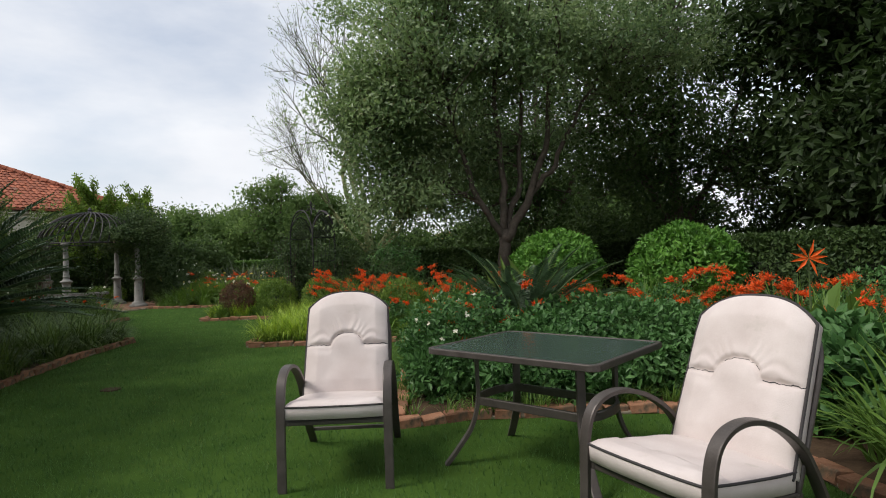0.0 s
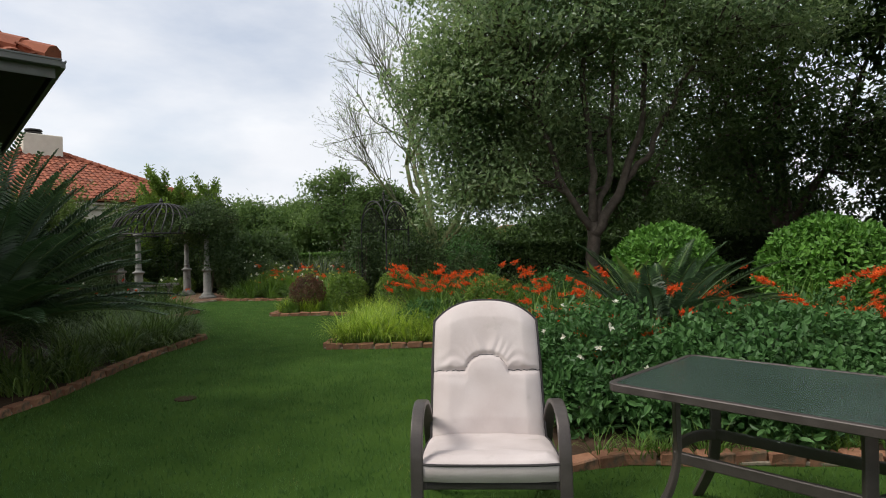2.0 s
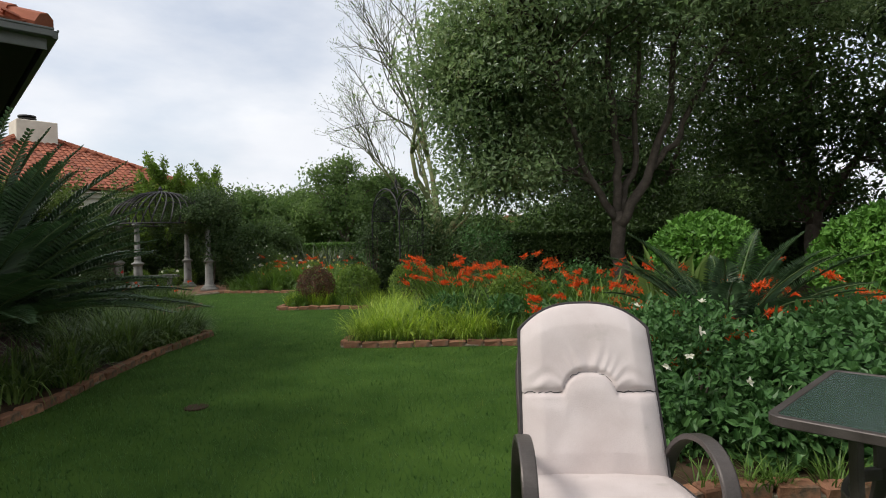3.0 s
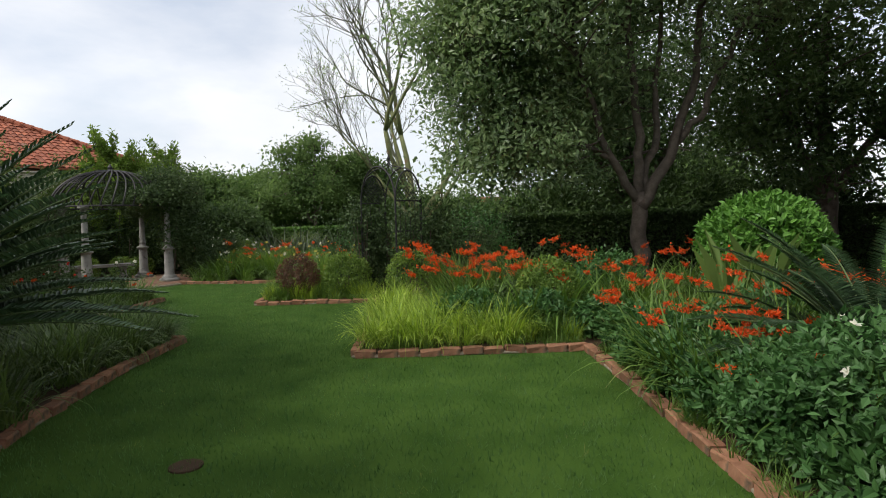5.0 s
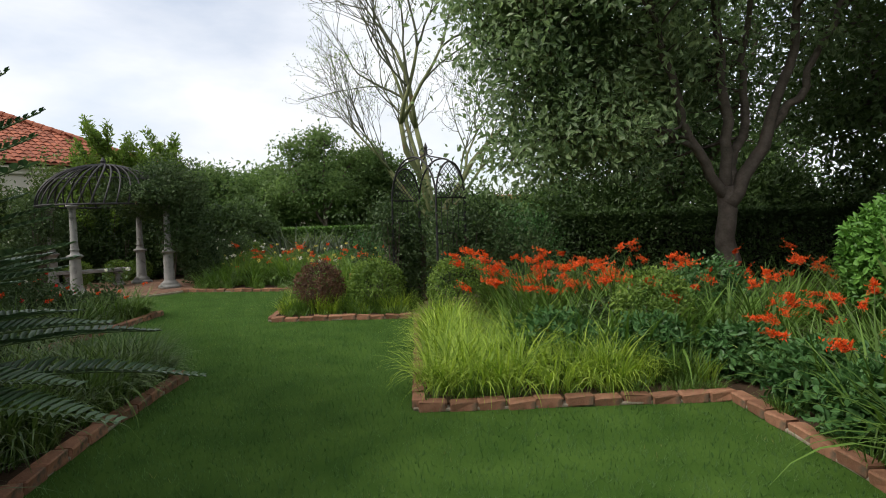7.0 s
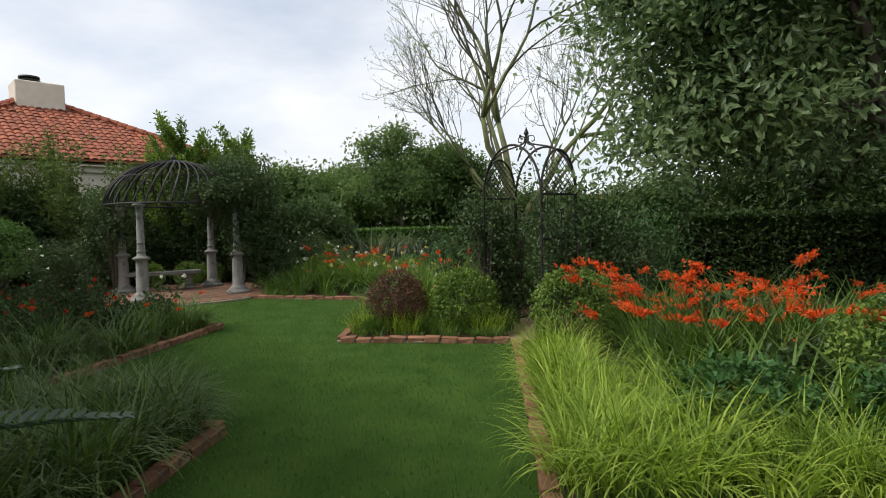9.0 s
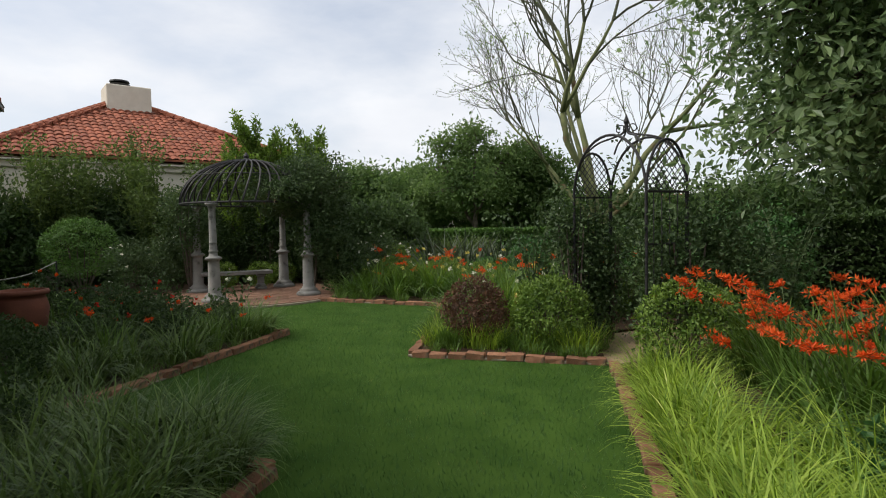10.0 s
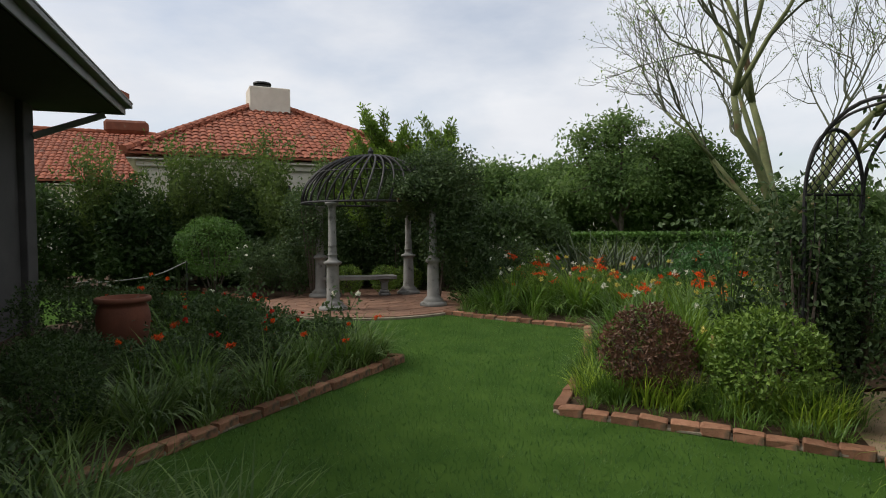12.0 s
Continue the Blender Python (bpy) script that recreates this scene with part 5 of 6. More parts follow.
    vv_, ff_, rim = grid_shell(topv, low, nu, nv)
    seat = part("seat_cushion", Geo().add(vv_, ff_), M_CUSHION, th, smooth=True)
    loop = vv_[rim]
    part("piping", Geo().add(*tube(np.concatenate([loop, loop[:2]]), 0.0055, 6)), M_PIPING, seat, "dark piping round the cushion's edge")
    th.matrix_basis = th.matrix_basis @ Matrix.Scale(1.02, 4)
    return th


garden_chair("bronze metal garden chair with a cream tufted cushion facing the lawn", (-0.655, 3.31, 0), 2.0)
garden_chair("bronze metal garden chair with a stained cream cushion beside the table", (0.75, 2.26, 0), -61.0)

# ---------------------------------------------------------------- glass-topped table
def garden_table(at, turn):
    th = thing("garden_table", "bronze metal garden table with a dark glass top", "table", at, turn)
    W, D, Z = 1.16, 0.92, 0.75
    rim = [(x, y) for x, y in ((-1, -1), (1, -1), (1, 1), (-1, 1))]
    pts = []
    for cx, cy, a0 in ((-1, -1, 180), (1, -1, 270), (1, 1, 0), (-1, 1, 90)):
        for a_ in range(0, 91, 18):
            t = radians(a0 + a_)
            pts.append((cx * (W / 2 - 0.06) + 0.045 * math.cos(t), cy * (D / 2 - 0.06) + 0.045 * math.sin(t), Z - 0.02))
    pts.append(pts[0])
    part("table_rim", Geo().add(*bar(np.array(pts), 0.032, 0.036)), M_FRAME, th)
    glass = part("glass_top", Geo().add(*block((W - 0.055, D - 0.055, 0.007), (0, 0, Z - 0.008), 0.002)), M_GLASS, th, "dark rain-spotted glass")
    for sx in (-1, 1):
        for sy in (-1, 1):
            x, y = sx * 0.36, sy * 0.22
            leg = smooth_path([(x, y, Z - 0.03), (x, y, 0.55), (x, y, 0.40), (x + sx * 0.03, y + sy * 0.03, 0.24), (x + sx * 0.10, y + sy * 0.09, 0.10), (x + sx * 0.16, y + sy * 0.14, 0.0)])
            part("leg", Geo().add(*bar(leg, 0.05, 0.024, (sx, sy, 0.01))), M_FRAME, th)
    for sy in (-1, 1):
        part("side_rail", Geo().add(*bar([(-0.37, sy * 0.22, 0.40), (0, sy * 0.22, 0.40), (0.37, sy * 0.22, 0.40)], 0.024, 0.05)), M_FRAME, th)
        part("top_rail", Geo().add(*bar([(-0.50, sy * 0.22, Z - 0.05), (0, sy * 0.22, Z - 0.05), (0.50, sy * 0.22, Z - 0.05)], 0.03, 0.026)), M_FRAME, th)
    for sx in (-1, 1):
        part("end_rail", Geo().add(*bar(smooth_path([(sx * 0.36, -0.22, 0.40), (sx * 0.42, -0.10, 0.40), (sx * 0.42, 0.10, 0.40), (sx * 0.36, 0.22, 0.40)], 5), 0.024, 0.05)), M_FRAME, th)
    return th


garden_table((0.605, 3.57, 0), -41.0)

# ---------------------------------------------------------------- domed pavilion
GX, GY = -11.28, 18.38
tagged(part("pavilion_floor", Geo().add(*lathe([(2.28, 0.0), (2.28, 0.035), (2.25, 0.045), (0.0, 0.046)], 48, (GX, GY, 0))), M_MORTAR), "round paved floor under the domed pavilion", "paving", kind="structure")
floor_ob = bpy.data.objects["pavilion_floor"]
PAVERS = []
for ring_i in range(10):
    r1, r2 = 0.06 + ring_i * 0.218, 0.06 + ring_i * 0.218 + 0.205
    k = max(5, int(6.283 * (r1 + r2) / 2 / 0.42))
    half = math.pi / k * 0.96
    prof = []
    for a_ in np.linspace(-half, half, 4):
        prof.append((r2 * math.cos(a_), r2 * math.sin(a_)))
    for a_ in np.linspace(half, -half, 4):
        prof.append((r1 * math.cos(a_), r1 * math.sin(a_)))
    me = Geo().add(*flat(prof, 0.058, 0.02)).mesh("paver", M_PAVER)
    for q in range(k):
        ob = new("paver", me)
        ob.parent = floor_ob
        ob.matrix_basis = pose(GX, GY, 0.002 * math.sin(q * 7 + ring_i), 0, 0, 360 * (q + 0.5 * (ring_i % 2)) / k)


def column_parts(th, x, y):
    p = part("column", Geo().add(*lathe([(0.265, 0.04), (0.265, 0.10), (0.230, 0.135), (0.190, 0.15), (0.198, 0.175), (0.148, 0.215), (0.124, 0.25), (0.112, 0.86), (0.118, 0.90), (0.165, 0.925), (0.172, 0.955), (0.135, 0.975), (0.094, 0.99),
                                       (0.084, 1.04), (0.082, 1.07), (0.094, 1.085), (0.094, 1.10), (0.080, 1.115), (0.076, 1.25), (0.076, 1.255), (0.083, 1.262), (0.076, 1.27), (0.066, 1.96), (0.072, 1.975), (0.082, 1.99), (0.088, 2.02), (0.125, 2.045), (0.130, 2.08), (0.0, 2.085)], 28, (x, y, 0))), M_STONE, th, smooth=True)
    return p


pav = thing("pavilion", "garden pavilion of four grey stone columns under a black iron dome", "pavilion")
COLS = [(-11.17, 16.98), (-9.76, 18.32), (-11.28, 19.82), (-12.72, 18.42)]
for x, y in COLS:
    column_parts(pav, x, y)
RD, ZD, HD = 1.42, 2.10, 1.00
ang = np.linspace(0, 2 * np.pi, 49)
part("ring_beam", Geo().add(*tube(np.column_stack([GX + RD * np.cos(ang), GY + RD * np.sin(ang), np.full(49, ZD)]), 0.022, 8)), M_IRON, pav)
for fr in (0.42, 0.74):
    rr = RD * math.cos(fr * math.pi / 2)
    part("dome_ring", Geo().add(*tube(np.column_stack([GX + rr * np.cos(ang), GY + rr * np.sin(ang), np.full(49, ZD + HD * math.sin(fr * math.pi / 2))]), 0.010, 5)), M_IRON, pav)
for i in range(36):
    a0 = i * 2 * math.pi / 36
    t = np.linspace(0, 0.97, 14)
    aa = a0 + 0.35 * t
    rr = RD * np.cos(t * np.pi / 2)
    part("rib", Geo().add(*tube(np.column_stack([GX + rr * np.cos(aa), GY + rr * np.sin(aa), ZD + HD * np.sin(t * np.pi / 2)]), 0.020, 5)), M_IRON, pav)
part("finial", Geo().add(*lathe([(0.10, ZD + HD - 0.03), (0.11, ZD + HD), (0.05, ZD + HD + 0.04), (0.06, ZD + HD + 0.09), (0.01, ZD + HD + 0.18)], 12, (GX, GY, 0))), M_IRON, pav)

bench = thing("stone_bench", "grey cast-stone bench with a slab seat on two pedestals", "bench", (-12.05, 18.98, 0.058), 38)
part("seat", Geo().add(*bar(smooth_path([(-0.78, 0.06, 0.41), (-0.4, -0.03, 0.41), (0, -0.06, 0.41), (0.4, -0.03, 0.41), (0.78, 0.06, 0.41)], 6), 0.40, 0.085)), M_STONE, bench)
for s in (-1, 1):
    g = Geo()
    for w, d, z, h in ((0.26, 0.34, 0.03, 0.06), (0.20, 0.28, 0.09, 0.06), (0.15, 0.22, 0.21, 0.18), (0.20, 0.28, 0.33, 0.06)):
        g.add(*block((w, d, h), (s * 0.55, 0.02, z), 0.015))
    part("pedestal", g, M_STONE, bench)
for i, (x, y) in enumerate(((-12.75, 19.45), (-12.0, 19.9), (-11.6, 20.3))):
    bush("ball_shrub", "small green clipped ball behind the stone bench", "shrub", (x, y, 0), (0.36, 0.36, 0.32), 2000, 0.045, L_BOX, 310 + i, amp=0.06, shell=0.3, blobs=[(0, 0, 0.36, 0.36, 0.36, 0.34)], group="small clipped balls")
bush("climbing_rose", "dense dark climbing rose over the pavilion's side", "climber", (-9.95, 18.8, 0), (1.0, 1.0, 1.0), 26000, 0.085, L_ROSE, 315, amp=0.3, shell=0.7,
     blobs=[(0, 0.1, 2.45, 0.95, 1.05, 0.85), (0.35, -0.1, 1.6, 0.55, 0.7, 0.95), (-0.9, 0.5, 2.4, 1.0, 0.9, 0.65), (0.6, 0.2, 0.8, 0.45, 0.55, 0.8), (-0.1, -0.8, 2.3, 0.6, 0.6, 0.35)], flowers=(F_WHITE, 6, 0.05))
bush("climbing_rose", "dark climber behind the pavilion's bench", "climber", (-12.2, 20.6, 0), (1.0, 1.0, 1.0), 13000, 0.085, L_HEDGE, 316, amp=0.25, shell=0.6, blobs=[(-0.4, 0, 1.2, 1.2, 0.5, 1.2), (0.8, 0.1, 1.2, 0.9, 0.5, 1.2), (-1.5, -0.4, 1.1, 0.8, 0.6, 1.1)])
bush("climbing_rose", "dark climber wrapped round the pavilion's column", "climber", (-12.85, 18.35, 0), (0.5, 0.5, 0.6), 5200, 0.07, L_ROSE, 317, amp=0.35, shell=0.9, blobs=[(0.1, -0.05, 1.6, 0.42, 0.42, 0.62), (-0.45, -0.1, 1.0, 0.5, 0.45, 0.95), (-0.3, 0.1, 2.1, 0.6, 0.5, 0.35)])
for i, (x, y) in enumerate(((-14.1, 17.75), (-13.6, 18.6), (-14.6, 18.9), (-9.3, 19.4), (-8.9, 20.3))):
    bush("rose_bush", "loose rose bush with pale blooms", "shrub", (x, y, 0), (0.55, 0.5, 0.6), 2600, 0.06, L_ROSE, 320 + i, amp=0.35, shell=0.8, blobs=[(0, 0, 0.75, 0.55, 0.5, 0.6)], flowers=(F_WHITE, 7, 0.05))

# ---------------------------------------------------------------- iron rose arbour
arb = thing("rose_arbour", "black wrought-iron rose arbour with lattice sides and scrolled top", "arbour")
AP = [np.array(p) for p in ((-3.81, 14.35), (-3.36, 14.70), (-3.02, 13.34), (-2.57, 13.69))]
ZB, ZT = 1.86, 2.42


def arch_line(p, q, z0, z1, k=19):
    t = np.linspace(0, np.pi, k)
    m, h = (p + q) / 2, (q - p) / 2
    return np.column_stack([m[0] - h[0] * np.cos(t), m[1] - h[1] * np.cos(t), z0 + (z1 - z0) * np.sin(t)])


for p in AP:
    part("post", Geo().add(*tube([(*p, 0.0), (*p, 1.0), (*p, ZB)], 0.017, 8)), M_IRON, arb)
for i, j_ in ((0, 1), (2, 3), (0, 2), (1, 3)):
    part("arch", Geo().add(*tube(arch_line(AP[i], AP[j_], ZB, ZT + (0.12 if (i, j_) in ((0, 2), (1, 3)) else 0)), 0.016, 7)), M_IRON, arb)
for i, j_ in ((0, 1), (2, 3)):
    p, q = AP[i], AP[j_]
    for z in (ZB, 1.30, 0.35):
        part("cross_bar", Geo().add(*tube([(*p, z), (*((p + q) / 2), z), (*q, z)], 0.014, 6)), M_IRON, arb)
    L = np.linalg.norm(q - p)
    for s in (-1, 1):
        for c in np.arange(-0.6, 1.25, 0.085):
            pts = []
            for t in np.linspace(0, 1, 24):
                xx = t * L
                zz = c + s * xx * 1.15 + (0.3 if s < 0 else 0)
                hi = (ZT - ZB) * math.sqrt(max(0, 1 - (2 * t - 1) ** 2))
                if 0 <= zz <= hi:
                    w = p + (q - p) * t
                    pts.append((w[0], w[1], ZB + zz))
            if len(pts) > 2:
                part("lattice_bar", Geo().add(*tube(pts[::max(1, len(pts) // 4)] + [pts[-1]], 0.006, 4)), M_IRON, arb)
    for c in np.arange(0.1, L, 0.11):
        w = p + (q - p) * c / L
        part("upright", Geo().add(*tube([(*w, 0.35), (*w, 0.9), (*w, ZB)], 0.006, 4)), M_IRON, arb)
AC = sum(AP) / 4
for p in AP:
    m = (p + AC) / 2
    part("scroll", Geo().add(*tube(smooth_path([(*(p * 0.5 + m * 0.5), ZT - 0.02), (*m, ZT + 0.08), (*(AC * 0.85 + m * 0.15), ZT + 0.16), (*AC, ZT + 0.30)], 6), 0.012, 6)), M_IRON, arb)
    d = (p - AC) / np.linalg.norm(p - AC)
    t = np.linspace(0, 5.2, 20)
    rr = 0.075 * (1 - t / 6.5)
    part("scroll", Geo().add(*tube(np.column_stack([AC[0] + d[0] * (0.085 - rr * np.cos(t)), AC[1] + d[1] * (0.085 - rr * np.cos(t)), ZT + 0.20 + rr * np.sin(t)]), 0.007, 5)), M_IRON, arb)
part("finial", Geo().add(*lathe([(0.02, ZT + 0.26), (0.035, ZT + 0.29), (0.02, ZT + 0.33), (0.002, ZT + 0.38)], 8, (AC[0], AC[1], 0))), M_IRON, arb)
for nm, c, lob, n_ in (("climbing_rose", AP[1], [(-0.15, -0.1, 0.7, 0.42, 0.36, 0.75), (-0.25, -0.2, 1.25, 0.40, 0.34, 0.62)], 2600), ("climbing_rose", AP[0], [(0.2, 0.2, 0.9, 0.42, 0.35, 0.95), (-0.1, 0.1, 1.5, 0.4, 0.35, 0.5), (0.0, 0.3, 0.5, 0.5, 0.4, 0.55)], 3600), ("climbing_rose", AP[3], [(-0.2, -0.1, 0.9, 0.45, 0.4, 0.95), (0.25, 0.1, 1.3, 0.5, 0.4, 0.75), (0.5, 0.2, 0.7, 0.6, 0.45, 0.7)], 6500)):
    bush(nm, "dark-leaved climbing rose on the arbour's lattice", "climber", (c[0], c[1], 0), (0.4, 0.4, 0.5), n_, 0.06, L_ROSE, 330 + n_, amp=0.35, shell=0.9, blobs=lob, wide=0.65)
for i, (x, y, h) in enumerate(((-4.4, 14.9, 2.3), (-2.9, 14.4, 2.8), (-2.0, 14.4, 2.1), (-1.3, 14.8, 2.0), (-4.0, 15.6, 1.8))):
    r = rnd(340 + i)
    th = thing("rambling_rose", "tall loose rambling rose with arching stems", "climber", (x, y, 0))
    sg, lg = Geo(), Geo()
    for q in range(11):
        az, s = r.uniform(0, 6.283), r.uniform(0.2, 0.8)
        t = np.linspace(0, 1, 7)
        hh = h * r.uniform(0.6, 1.1)
        pts = np.column_stack([np.cos(az) * s * t ** 2, np.sin(az) * s * t ** 2, hh * (t - 0.12 * t ** 5)])
        sg.add(*tube(pts, 0.009 * (1.1 - t * 0.8), 4))
        tt = r.uniform(0.1, 1, 70)
        pp = np.stack([np.interp(tt, t, pts[:, c]) for c in range(3)], 1) + r.normal(size=(70, 3)) * 0.09
        lg.add(*foliage(r, pp, sphere_dirs(r, 70), 0.075, 0.05, 0.0))
    part("stem_work", sg, M_STEM, th)
    part("foliage", lg, L_ROSE, th)

# ---------------------------------------------------------------- houses
def tile_field(parent, a, b, c, d, name="roof_tiles", step=0.23, course=0.36, singles=0, zone=None):
    """Barrel tiles over the flat quad a-b (eave) c-d (upper edge)."""
    a, b, c, d = (np.array(x, float) for x in (a, b, c, d))
    e = unit(b - a)
    n = unit(np.cross(b - a, d - a))
    if n[2] < 0:
        n = -n
    up = np.cross(n, e)
    if up[2] < 0:
        up = -up
    t = np.linspace(-1.25, 1.25, 6)
    prof = np.stack([np.sin(t) * step * 0.52, np.cos(t) * 0.075 - 0.03], 1)
    one = np.concatenate([np.column_stack([prof[:, 0], np.zeros(6), prof[:, 1] + 0.02]), np.column_stack([prof[:, 0] * 0.86, np.full(6, course * 1.12), prof[:, 1] - 0.012])])
    low = one - np.array([0, 0, 0.016])
    k = np.arange(5)
    ft = np.concatenate([np.stack([k, k + 1, k + 7, k + 6], 1), np.stack([k, k + 12, k + 13, k + 1], 1)])
    base = np.concatenate([one, low[:6]])
    base = base[:, :1] * e + base[:, 1:2] * up + base[:, 2:] * n
    poly = [((p - a) @ e, (p - a) @ up) for p in (a, b, c, d)]
    W, H = max(p[0] for p in poly), max(p[1] for p in poly)
    lo = min(p[0] for p in poly)
    us, vs = np.meshgrid(np.arange(lo, W, step) + step / 2, np.arange(0, H, course))
    pts = np.column_stack([us.ravel(), vs.ravel()])
    r = rnd(int(abs(a[0] * 100)))
    keep = inside(poly, pts + np.array([0, 0.02]))
    pts = pts[keep]
    pos = a + pts[:, :1] * e + pts[:, 1:] * up + n * r.normal(size=(len(pts), 1)) * 0.006
    if singles:
        order = np.argsort(pts[:, 1] + 0.0 * pts[:, 0])
        me = Geo().add(base, (ft,)).mesh("roof_tile", M_TILE)
        for i in order[:singles]:
            ob = new("roof_tile", me)
            ob.parent = parent
            ob.matrix_basis = Matrix.Translation(Vector(pos[i]))
        pos = pos[order[singles:]]
    if len(pos):
        v = (pos[:, None] + base[None]).reshape(-1, 3)
        f = (np.arange(len(pos))[:, None, None] * len(base) + ft[None]).reshape(-1, 4)
        tagged(part(name, Geo().add(v, (f,)), M_TILES, parent), kind="stuff")


M_TILES = surface("roof_tile_joined", (0.20, 0.055, 0.030), (0.37, 0.125, 0.065), 4, 0.85, 0.5, spots=((0.16, 0.08, 0.055), 2.2, 0.60))
_n, _l = nodes_of(M_TILES)
_geo, _hs, _mr = _n.new("ShaderNodeNewGeometry"), _n.new("ShaderNodeHueSaturation"), _n.new("ShaderNodeMapRange")
_mr.inputs["To Min"].default_value, _mr.inputs["To Max"].default_value = 0.72, 1.25
_l.new(_geo.outputs["Random Per Island"], _mr.inputs["Value"])
_l.new(_mr.outputs["Result"], _hs.inputs["Value"])
_bs = _n["Principled BSDF"]
_src = _bs.inputs["Base Color"].links[0].from_socket
_l.new(_src, _hs.inputs["Color"])
_l.new(_hs.outputs["Color"], _bs.inputs["Base Color"])


def ridge_tiles(parent, p, q, rad=0.13):
    p, q = np.array(p, float), np.array(q, float)
    L = np.linalg.norm(q - p)
    k = max(2, int(L / 0.36))
    for i in range(k):
        a_, b_ = p + (q - p) * (i / k), p + (q - p) * ((i + 1.12) / k)
        part("ridge_tile", Geo().add(*tube([a_, (a_ + b_) / 2, b_], [rad * 1.08, rad, rad * 0.9], 8)), M_TILE, parent)


def prism(pts, z0, z1):
    p = np.array(pts, float)
    n = len(p)
    k = np.arange(n)
    return np.concatenate([np.column_stack([p, np.full(n, z0)]), np.column_stack([p, np.full(n, z1)])]), (k[None, ::-1], (k + n)[None], np.stack([k, (k + 1) % n, (k + 1) % n + n, k + n], 1))


def hip_house(name, label, corner, along, back, L, D, over, z_wall, z_eave, pitch, wall_mat, tiles, ridge_inset=None, ridge_len=None, gutter=True, single=0, limit=None):
    """A house with a hipped tile roof. corner: the eave corner; along, back: the ways of its eaves."""
    th = thing(name, label, "house")
    c, u, b = np.array(corner, float), np.array(along, float), np.array(back, float)

    def at(s, t, z):
        w = c + u * s + b * t
        return (w[0], w[1], z)
    w0, w1 = over
    walls = [at(w0, w1, 0)[:2], at(L - w0 * 0.6, w1, 0)[:2], at(L - w0 * 0.6, D - w1, 0)[:2], at(w0, D - w1, 0)[:2]]
    for i in range(4):
        p, q = np.array(walls[i]), np.array(walls[(i + 1) % 4])
        e = unit(q - p)
        nn = np.array([-e[1], e[0]]) * 0.12
        part("wall", Geo().add(*prism([p - nn, q - nn, q + nn, p + nn], -0.05, z_wall - 0.005 * i)), wall_mat, th)
    rise = D / 2 * math.tan(radians(pitch))
    i0 = ridge_inset if ridge_inset is not None else D / 2
    e = [at(0, 0, z_eave), at(L, 0, z_eave), at(L, D, z_eave), at(0, D, z_eave)]
    r0, r1 = at(i0, D / 2, z_eave + rise), at(i0 + ridge_len if ridge_len else max(L - i0, i0 + 0.01), D / 2, z_eave + rise)
    low = [(p[0], p[1], p[2] - 0.06) for p in e]
    V = np.array(e + [r0, r1] + low)
    part("roof", Geo().add(V, (np.array([[0, 1, 5, 4], [2, 3, 4, 5], [0, 1, 7, 6], [1, 2, 8, 7], [2, 3, 9, 8], [3, 0, 6, 9]]), np.array([[1, 2, 5], [3, 0, 4]]))), M_TILE, th)
    part("soffit", Geo().add(*prism([p[:2] for p in (at(0.06, 0.06, 0), at(L - 0.06, 0.06, 0), at(L - 0.06, D - 0.06, 0), at(0.06, D - 0.06, 0))], z_eave - 0.20, z_eave - 0.16)), M_SOFFIT if gutter else M_RENDER, th)
    for p, q in ((e[0], e[1]), (e[1], e[2]), (e[3], e[0])):
        p, q = np.array(p), np.array(q)
        if gutter:
            d = unit(q - p)
            nn = np.array([-d[1], d[0], 0])
            if (np.array([*(c + u * L / 2 + b * D / 2), 0]) - p) @ nn > 0:
                nn = -nn
            part("fascia", Geo().add(*bar([p - d * 0.0 - [0, 0, 0.12], (p + q) / 2 - [0, 0, 0.12], q - [0, 0, 0.12]], 0.03, 0.20)), M_GUTTER, th)
            off = nn * 0.06 - np.array([0, 0, 0.055])
            gut = part("gutter", Geo().add(*bar([p - d * 0.06 + off, (p + q) / 2 + off, q + d * 0.06 + off], 0.11, 0.085)), M_GUTTER, th, "grey painted gutter")
            part("lip", Geo().add(*bar([p - d * 0.07 + nn * 0.115 - [0, 0, 0.012], (p + q) / 2 + nn * 0.115 - [0, 0, 0.012], q + d * 0.07 + nn * 0.115 - [0, 0, 0.012]], 0.018, 0.022)), M_GUTTER, gut)
    if "front" in tiles:
        tile_field(th, e[0], e[1], r1, r0, singles=single)
    if "left" in tiles:
        tile_field(th, e[3], e[0], r0, np.array(r0) + (np.array(e[3]) - np.array(e[0])) * 1e-4)
    if "right" in tiles:
        tile_field(th, e[1], e[2], r1, np.array(r1) + (np.array(e[2]) - np.array(e[1])) * 1e-4)
    for p, q in ((e[0], r0), (e[1], r1), (r0, r1)):
        ridge_tiles(th, np.array(p) + [0, 0, 0.04], np.array(q) + [0, 0, 0.04])
    return th, at, e, r0, r1


U, N = np.array([-0.736, 0.677]), np.array([-0.677, -0.736])
near, nat, ne, _, _ = hip_house("house", "dark-walled house with wide shaded eaves and a clay tile roof", (-5.89, 7.40), U, N, 10.70, 9.0, (0.95, 1.43), 3.6, 3.79, 24, M_DARKWALL, ("front", "left"), single=120)
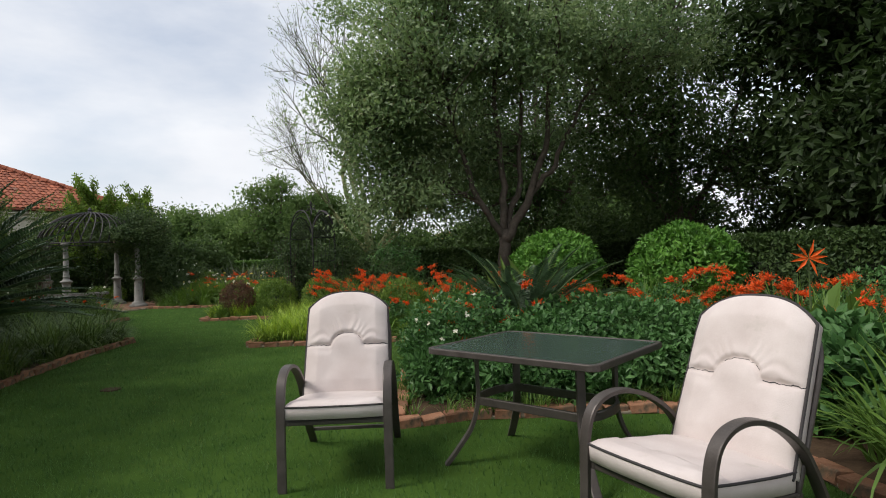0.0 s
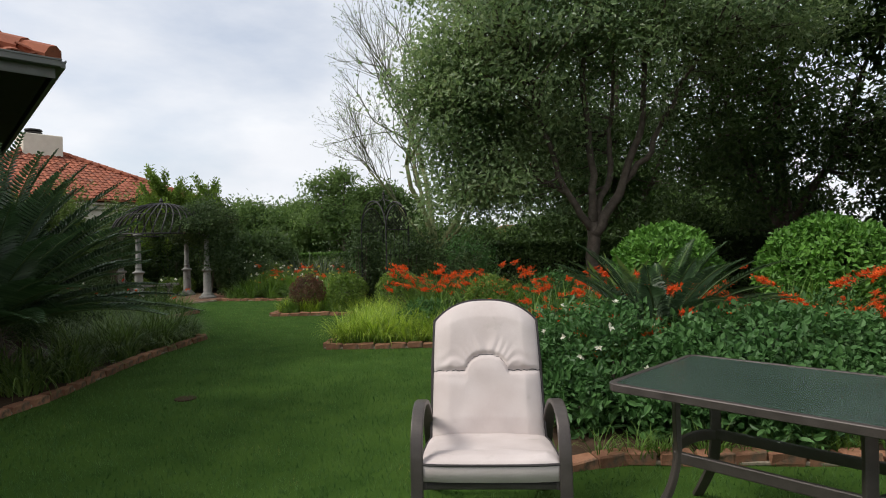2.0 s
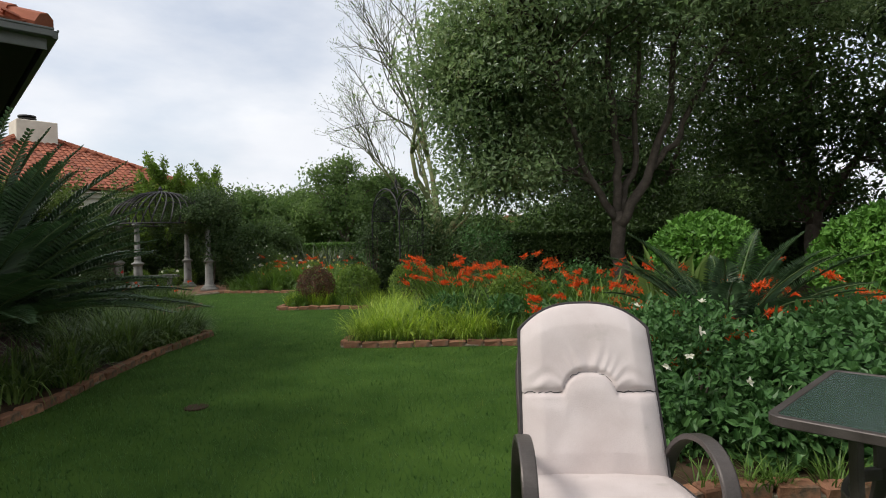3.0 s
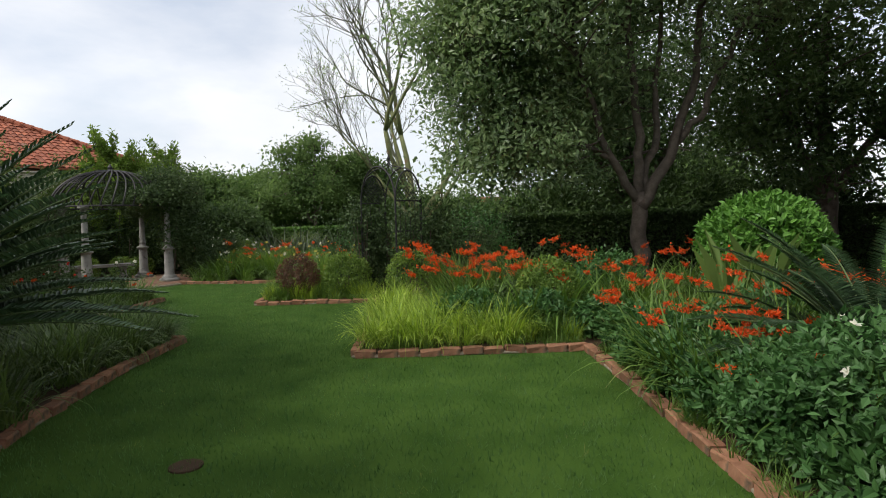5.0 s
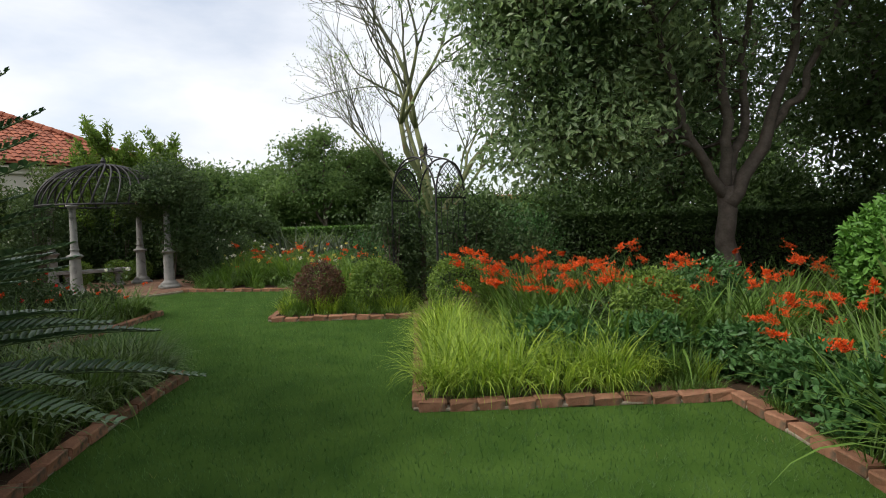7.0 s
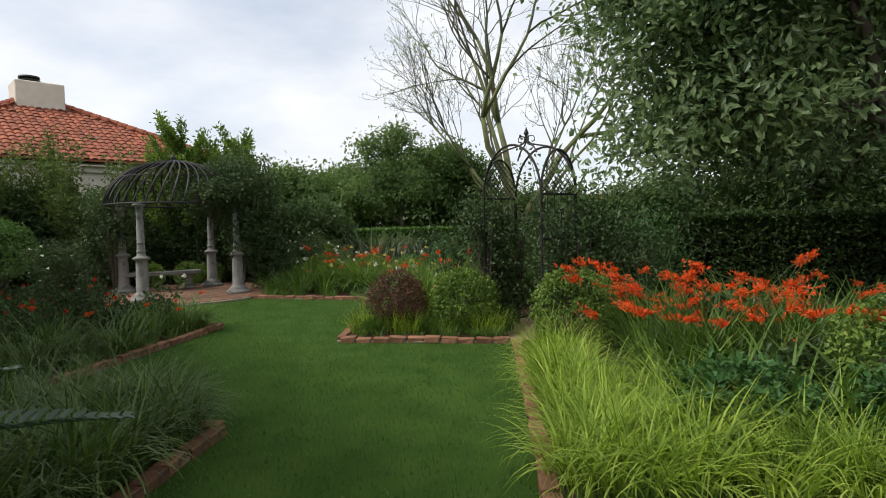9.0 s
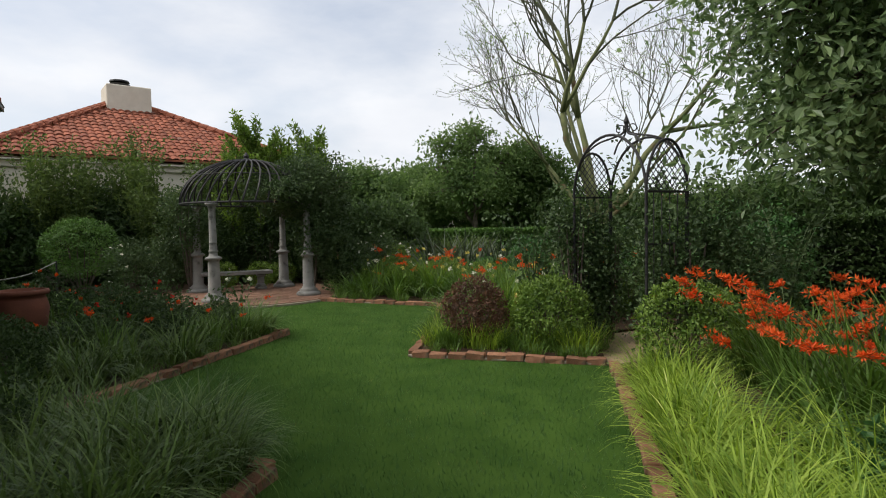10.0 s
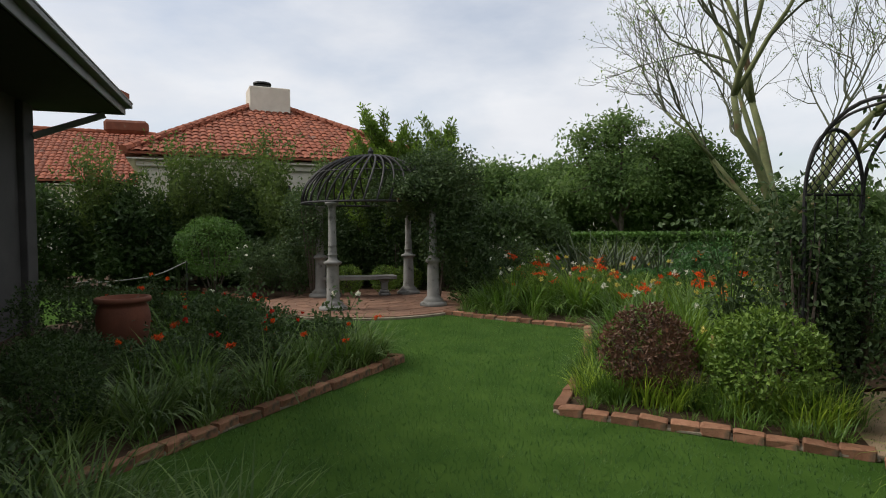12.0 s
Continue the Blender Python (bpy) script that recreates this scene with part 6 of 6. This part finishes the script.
# corner pillar, brace and bracket at the veranda's end
p = nat(9.98, 1.36, 0)
part("pillar", Geo().add(*block((0.34, 0.34, 3.55), (0, 0, 1.77), 0.012, pose(p[0], p[1], 0, 0, 0, 42.6))), M_DARKWALL, near)
p1, p2 = np.array(nat(9.98, 1.15, 3.05)), np.array(nat(10.4, 0.25, 3.50))
part("brace", Geo().add(*bar([p1, (p1 + p2) / 2, p2], 0.08, 0.10)), M_GUTTER, near)
for s in (2.2, 5.0, 7.8):
    q = np.array(nat(s, 1.33, 0))
    w = part("window_frame", Geo().add(*block((1.3, 0.08, 1.5), (0, 0, 1.55), 0.01, pose(q[0], q[1], 0, 0, 0, math.degrees(math.atan2(U[1], U[0]))))), M_SOFFIT, near)
    q = np.array(nat(s, 1.28, 0))
    part("pane", Geo().add(*block((1.16, 0.012, 1.36), (0, 0, 1.55), 0.002, pose(q[0], q[1], 0, 0, 0, math.degrees(math.atan2(U[1], U[0]))))), M_GLASS, w)

# unseen side wing, added beside and behind the walk to shade the left lawn
hip_house("house", "unseen dark-walled house wing with a clay tile roof, added to shade the lawn", (-5.0, 5.2), np.array([-0.05, -1.0]), np.array([-1.0, 0.05]), 12.0, 8.0, (0.8, 0.9), 3.6, 3.74, 24, M_DARKWALL, ())

# neighbouring cream house with tile roof and chimney
FU, FB = np.array([0.588, 0.809]), np.array([-0.809, 0.588])
far, fat, fe, fr0, fr1 = hip_house("neighbour_house", "cream rendered house with a red clay tile hip roof", (-19.8, 18.4), FU, FB, 10.2, 11.4, (0.45, 0.45), 3.72, 3.80, 25, M_RENDER, ("front", "left", "right"), ridge_inset=4.2, ridge_len=1.2, gutter=False, single=180)
q = (np.array(fr0) + np.array(fr1)) / 2
chim = part("chimney", Geo().add(*block((1.55, 1.3, 2.0), (0, 0, -0.32), 0.03, pose(q[0], q[1], q[2], 0, 0, 54))), M_RENDER, far, "broad cream rendered chimney")
part("cowl", Geo().add(*lathe([(0.22, 0.66), (0.22, 0.78), (0.34, 0.80), (0.36, 0.85), (0.18, 0.87), (0.18, 0.90), (0.36, 0.92), (0.34, 0.98), (0.10, 1.02)], 14, (q[0] - 0.2, q[1] - 0.1, q[2]))), M_IRON, chim, "dark metal chimney cowl")
part("cornice", Geo().add(*bar([(*(np.array([-19.8, 18.4]) + FB * 0.28 + FU * 0.3), 3.52), (*(np.array([-19.8, 18.4]) + FB * 0.28 + FU * 6), 3.52), (*(np.array([-19.8, 18.4]) + FB * 0.28 + FU * 9.8), 3.52)], 0.14, 0.22)), M_RENDER, far)
for s in (4.2, 6.4, 9.0):
    w = np.array([-19.8, 18.4]) + FU * s + FB * 0.31
    win = part("window", Geo().add(*block((0.9, 0.08, 1.0), (0, 0, 2.45), 0.01, pose(w[0], w[1], 0, 0, 0, 54))), M_SOFFIT, far)
    w = w - FB * 0.045
    part("pane", Geo().add(*block((0.8, 0.012, 0.9), (0, 0, 2.45), 0.002, pose(w[0], w[1], 0, 0, 0, 54))), M_GLASS, win)
wing, wat, we, wr0, wr1 = hip_house("neighbour_wing", "long red clay tile roof of the neighbouring house", (-34.0, 15.6), np.array([0.60, 0.80]), np.array([-0.80, 0.60]), 13.0, 11.0, (0.5, 0.5), 3.4, 3.65, 27, M_RENDER, ("front",), ridge_inset=2.0, gutter=False)
part("vent", Geo().add(*block((1.9, 0.7, 0.6), (0, 0, 0.25), 0.12, pose(-31.2, 25.8, 6.3, 0, 0, 50))), M_TERRA, wing, "low rounded clay ridge vent")

# distant house glimpsed between the trees
for x, y, w, h in ((-13.5, 41.0, 5.0, 2.9), (-2.0, 48.0, 8.0, 2.3), (8.0, 50.0, 7.0, 2.4)):
    hip_house("distant_house", "distant cream house with a red tile roof", (x, y), np.array([1.0, 0.0]), np.array([0.0, 1.0]), w, 4.0, (0.3, 0.3), h, h + 0.05, 24, M_RENDER, (), gutter=False)

# ---------------------------------------------------------------- small things
pot = thing("terracotta_pot", "large terracotta garden pot with a rolled rim", "pot", (-11.0, 12.8, 0.04))
part("body", Geo().add(*lathe([(0.170, 0.000), (0.204, 0.039), (0.281, 0.273), (0.306, 0.484), (0.281, 0.608), (0.255, 0.655), (0.306, 0.671), (0.323, 0.702), (0.306, 0.733), (0.264, 0.733), (0.246, 0.655), (0.000, 0.640)], 28)), M_TERRA, pot, smooth=True)
r = rnd(400)
th = thing("garden_hose", "pale garden hose stretched above the bed", "hose")
part("hose", Geo().add(*tube(smooth_path([(-15.6, 14.6, 0.0), (-15.55, 14.65, 0.55), (-15.2, 15.1, 0.58), (-14.9, 15.9, 0.66), (-15.1, 16.8, 0.88)], 6), 0.012, 7)), M_STONE, th, smooth=True)
part("support", Geo().add(*tube([(-15.1, 16.8, 0), (-15.1, 16.8, 0.9)], 0.02, 6)), M_IRON, th)
# bird-of-paradise clump and flower
th = thing("strelitzia", "tall paddle-leaved plant with a star-shaped orange flower", "flowering plant", (3.18, 5.05, 0.04))
r = rnd(401)
for i in range(4):
    az, h = r.uniform(0, 6.283), r.uniform(0.35, 0.6)
    tip = np.array([math.cos(az) * 0.28, math.sin(az) * 0.28, h])
    part("leaf_stalk", Geo().add(*tube([(0, 0, 0), tip * 0.5 + [0, 0, 0.1], tip], [0.014, 0.011, 0.006], 5)), M_STEM, th)
    part("leaf", Geo().add(*leaf_array(tip[None], np.array([[math.cos(az) * 0.35, math.sin(az) * 0.35, 1.0]]), np.array([[-math.cos(az), -math.sin(az), 0.4]]), 0.42, 0.15, True)), L_STRAP, th)
part("flower_stalk", Geo().add(*tube([(0, 0, 0), (0.02, -0.03, 0.7), (0.0, -0.06, 1.15)], [0.012, 0.01, 0.007], 5)), M_STEM, th)
for i in range(9):
    a_ = i * 0.698
    part("petal", Geo().add(*leaf_array(np.array([[0, -0.06, 1.15]]), np.array([[math.cos(a_), -0.15, math.sin(a_) * 0.6 + 0.1]]), np.array([[0, -1.0, 0.3]]), 0.17, 0.03)), F_ORANGE, th)
for i, (x, y) in enumerate(((1.05, 9.1), (1.45, 9.3))):
    th = thing("canna", "upright plant with broad grey-green paddle leaves", "plant", (x, y, 0.04))
    for q in range(7):
        az = r.uniform(0, 6.283)
        base = np.array([[math.cos(az) * 0.1, math.sin(az) * 0.1, 0.3 + 0.1 * r.random()]])
        part("leaf", Geo().add(*leaf_array(base, np.array([[math.cos(az) * 0.28, math.sin(az) * 0.28, 1.0]]), np.array([[-math.cos(az), -math.sin(az), 0.3]]), r.uniform(0.6, 0.95), 0.13, True)), L_LIRI, th)
    part("stem", Geo().add(*tube([(0, 0, 0), (0, 0, 0.5)], 0.025, 6)), M_STEM, th)
# sunken cover in the lawn
tagged(part("drain_cover", Geo().add(*lathe([(0.10, -0.01), (0.10, 0.010), (0.09, 0.013), (0.0, 0.013)], 20, (-3.63, 6.2, 0))), M_SOIL), "small round dark drain cover in the lawn", "drain cover")
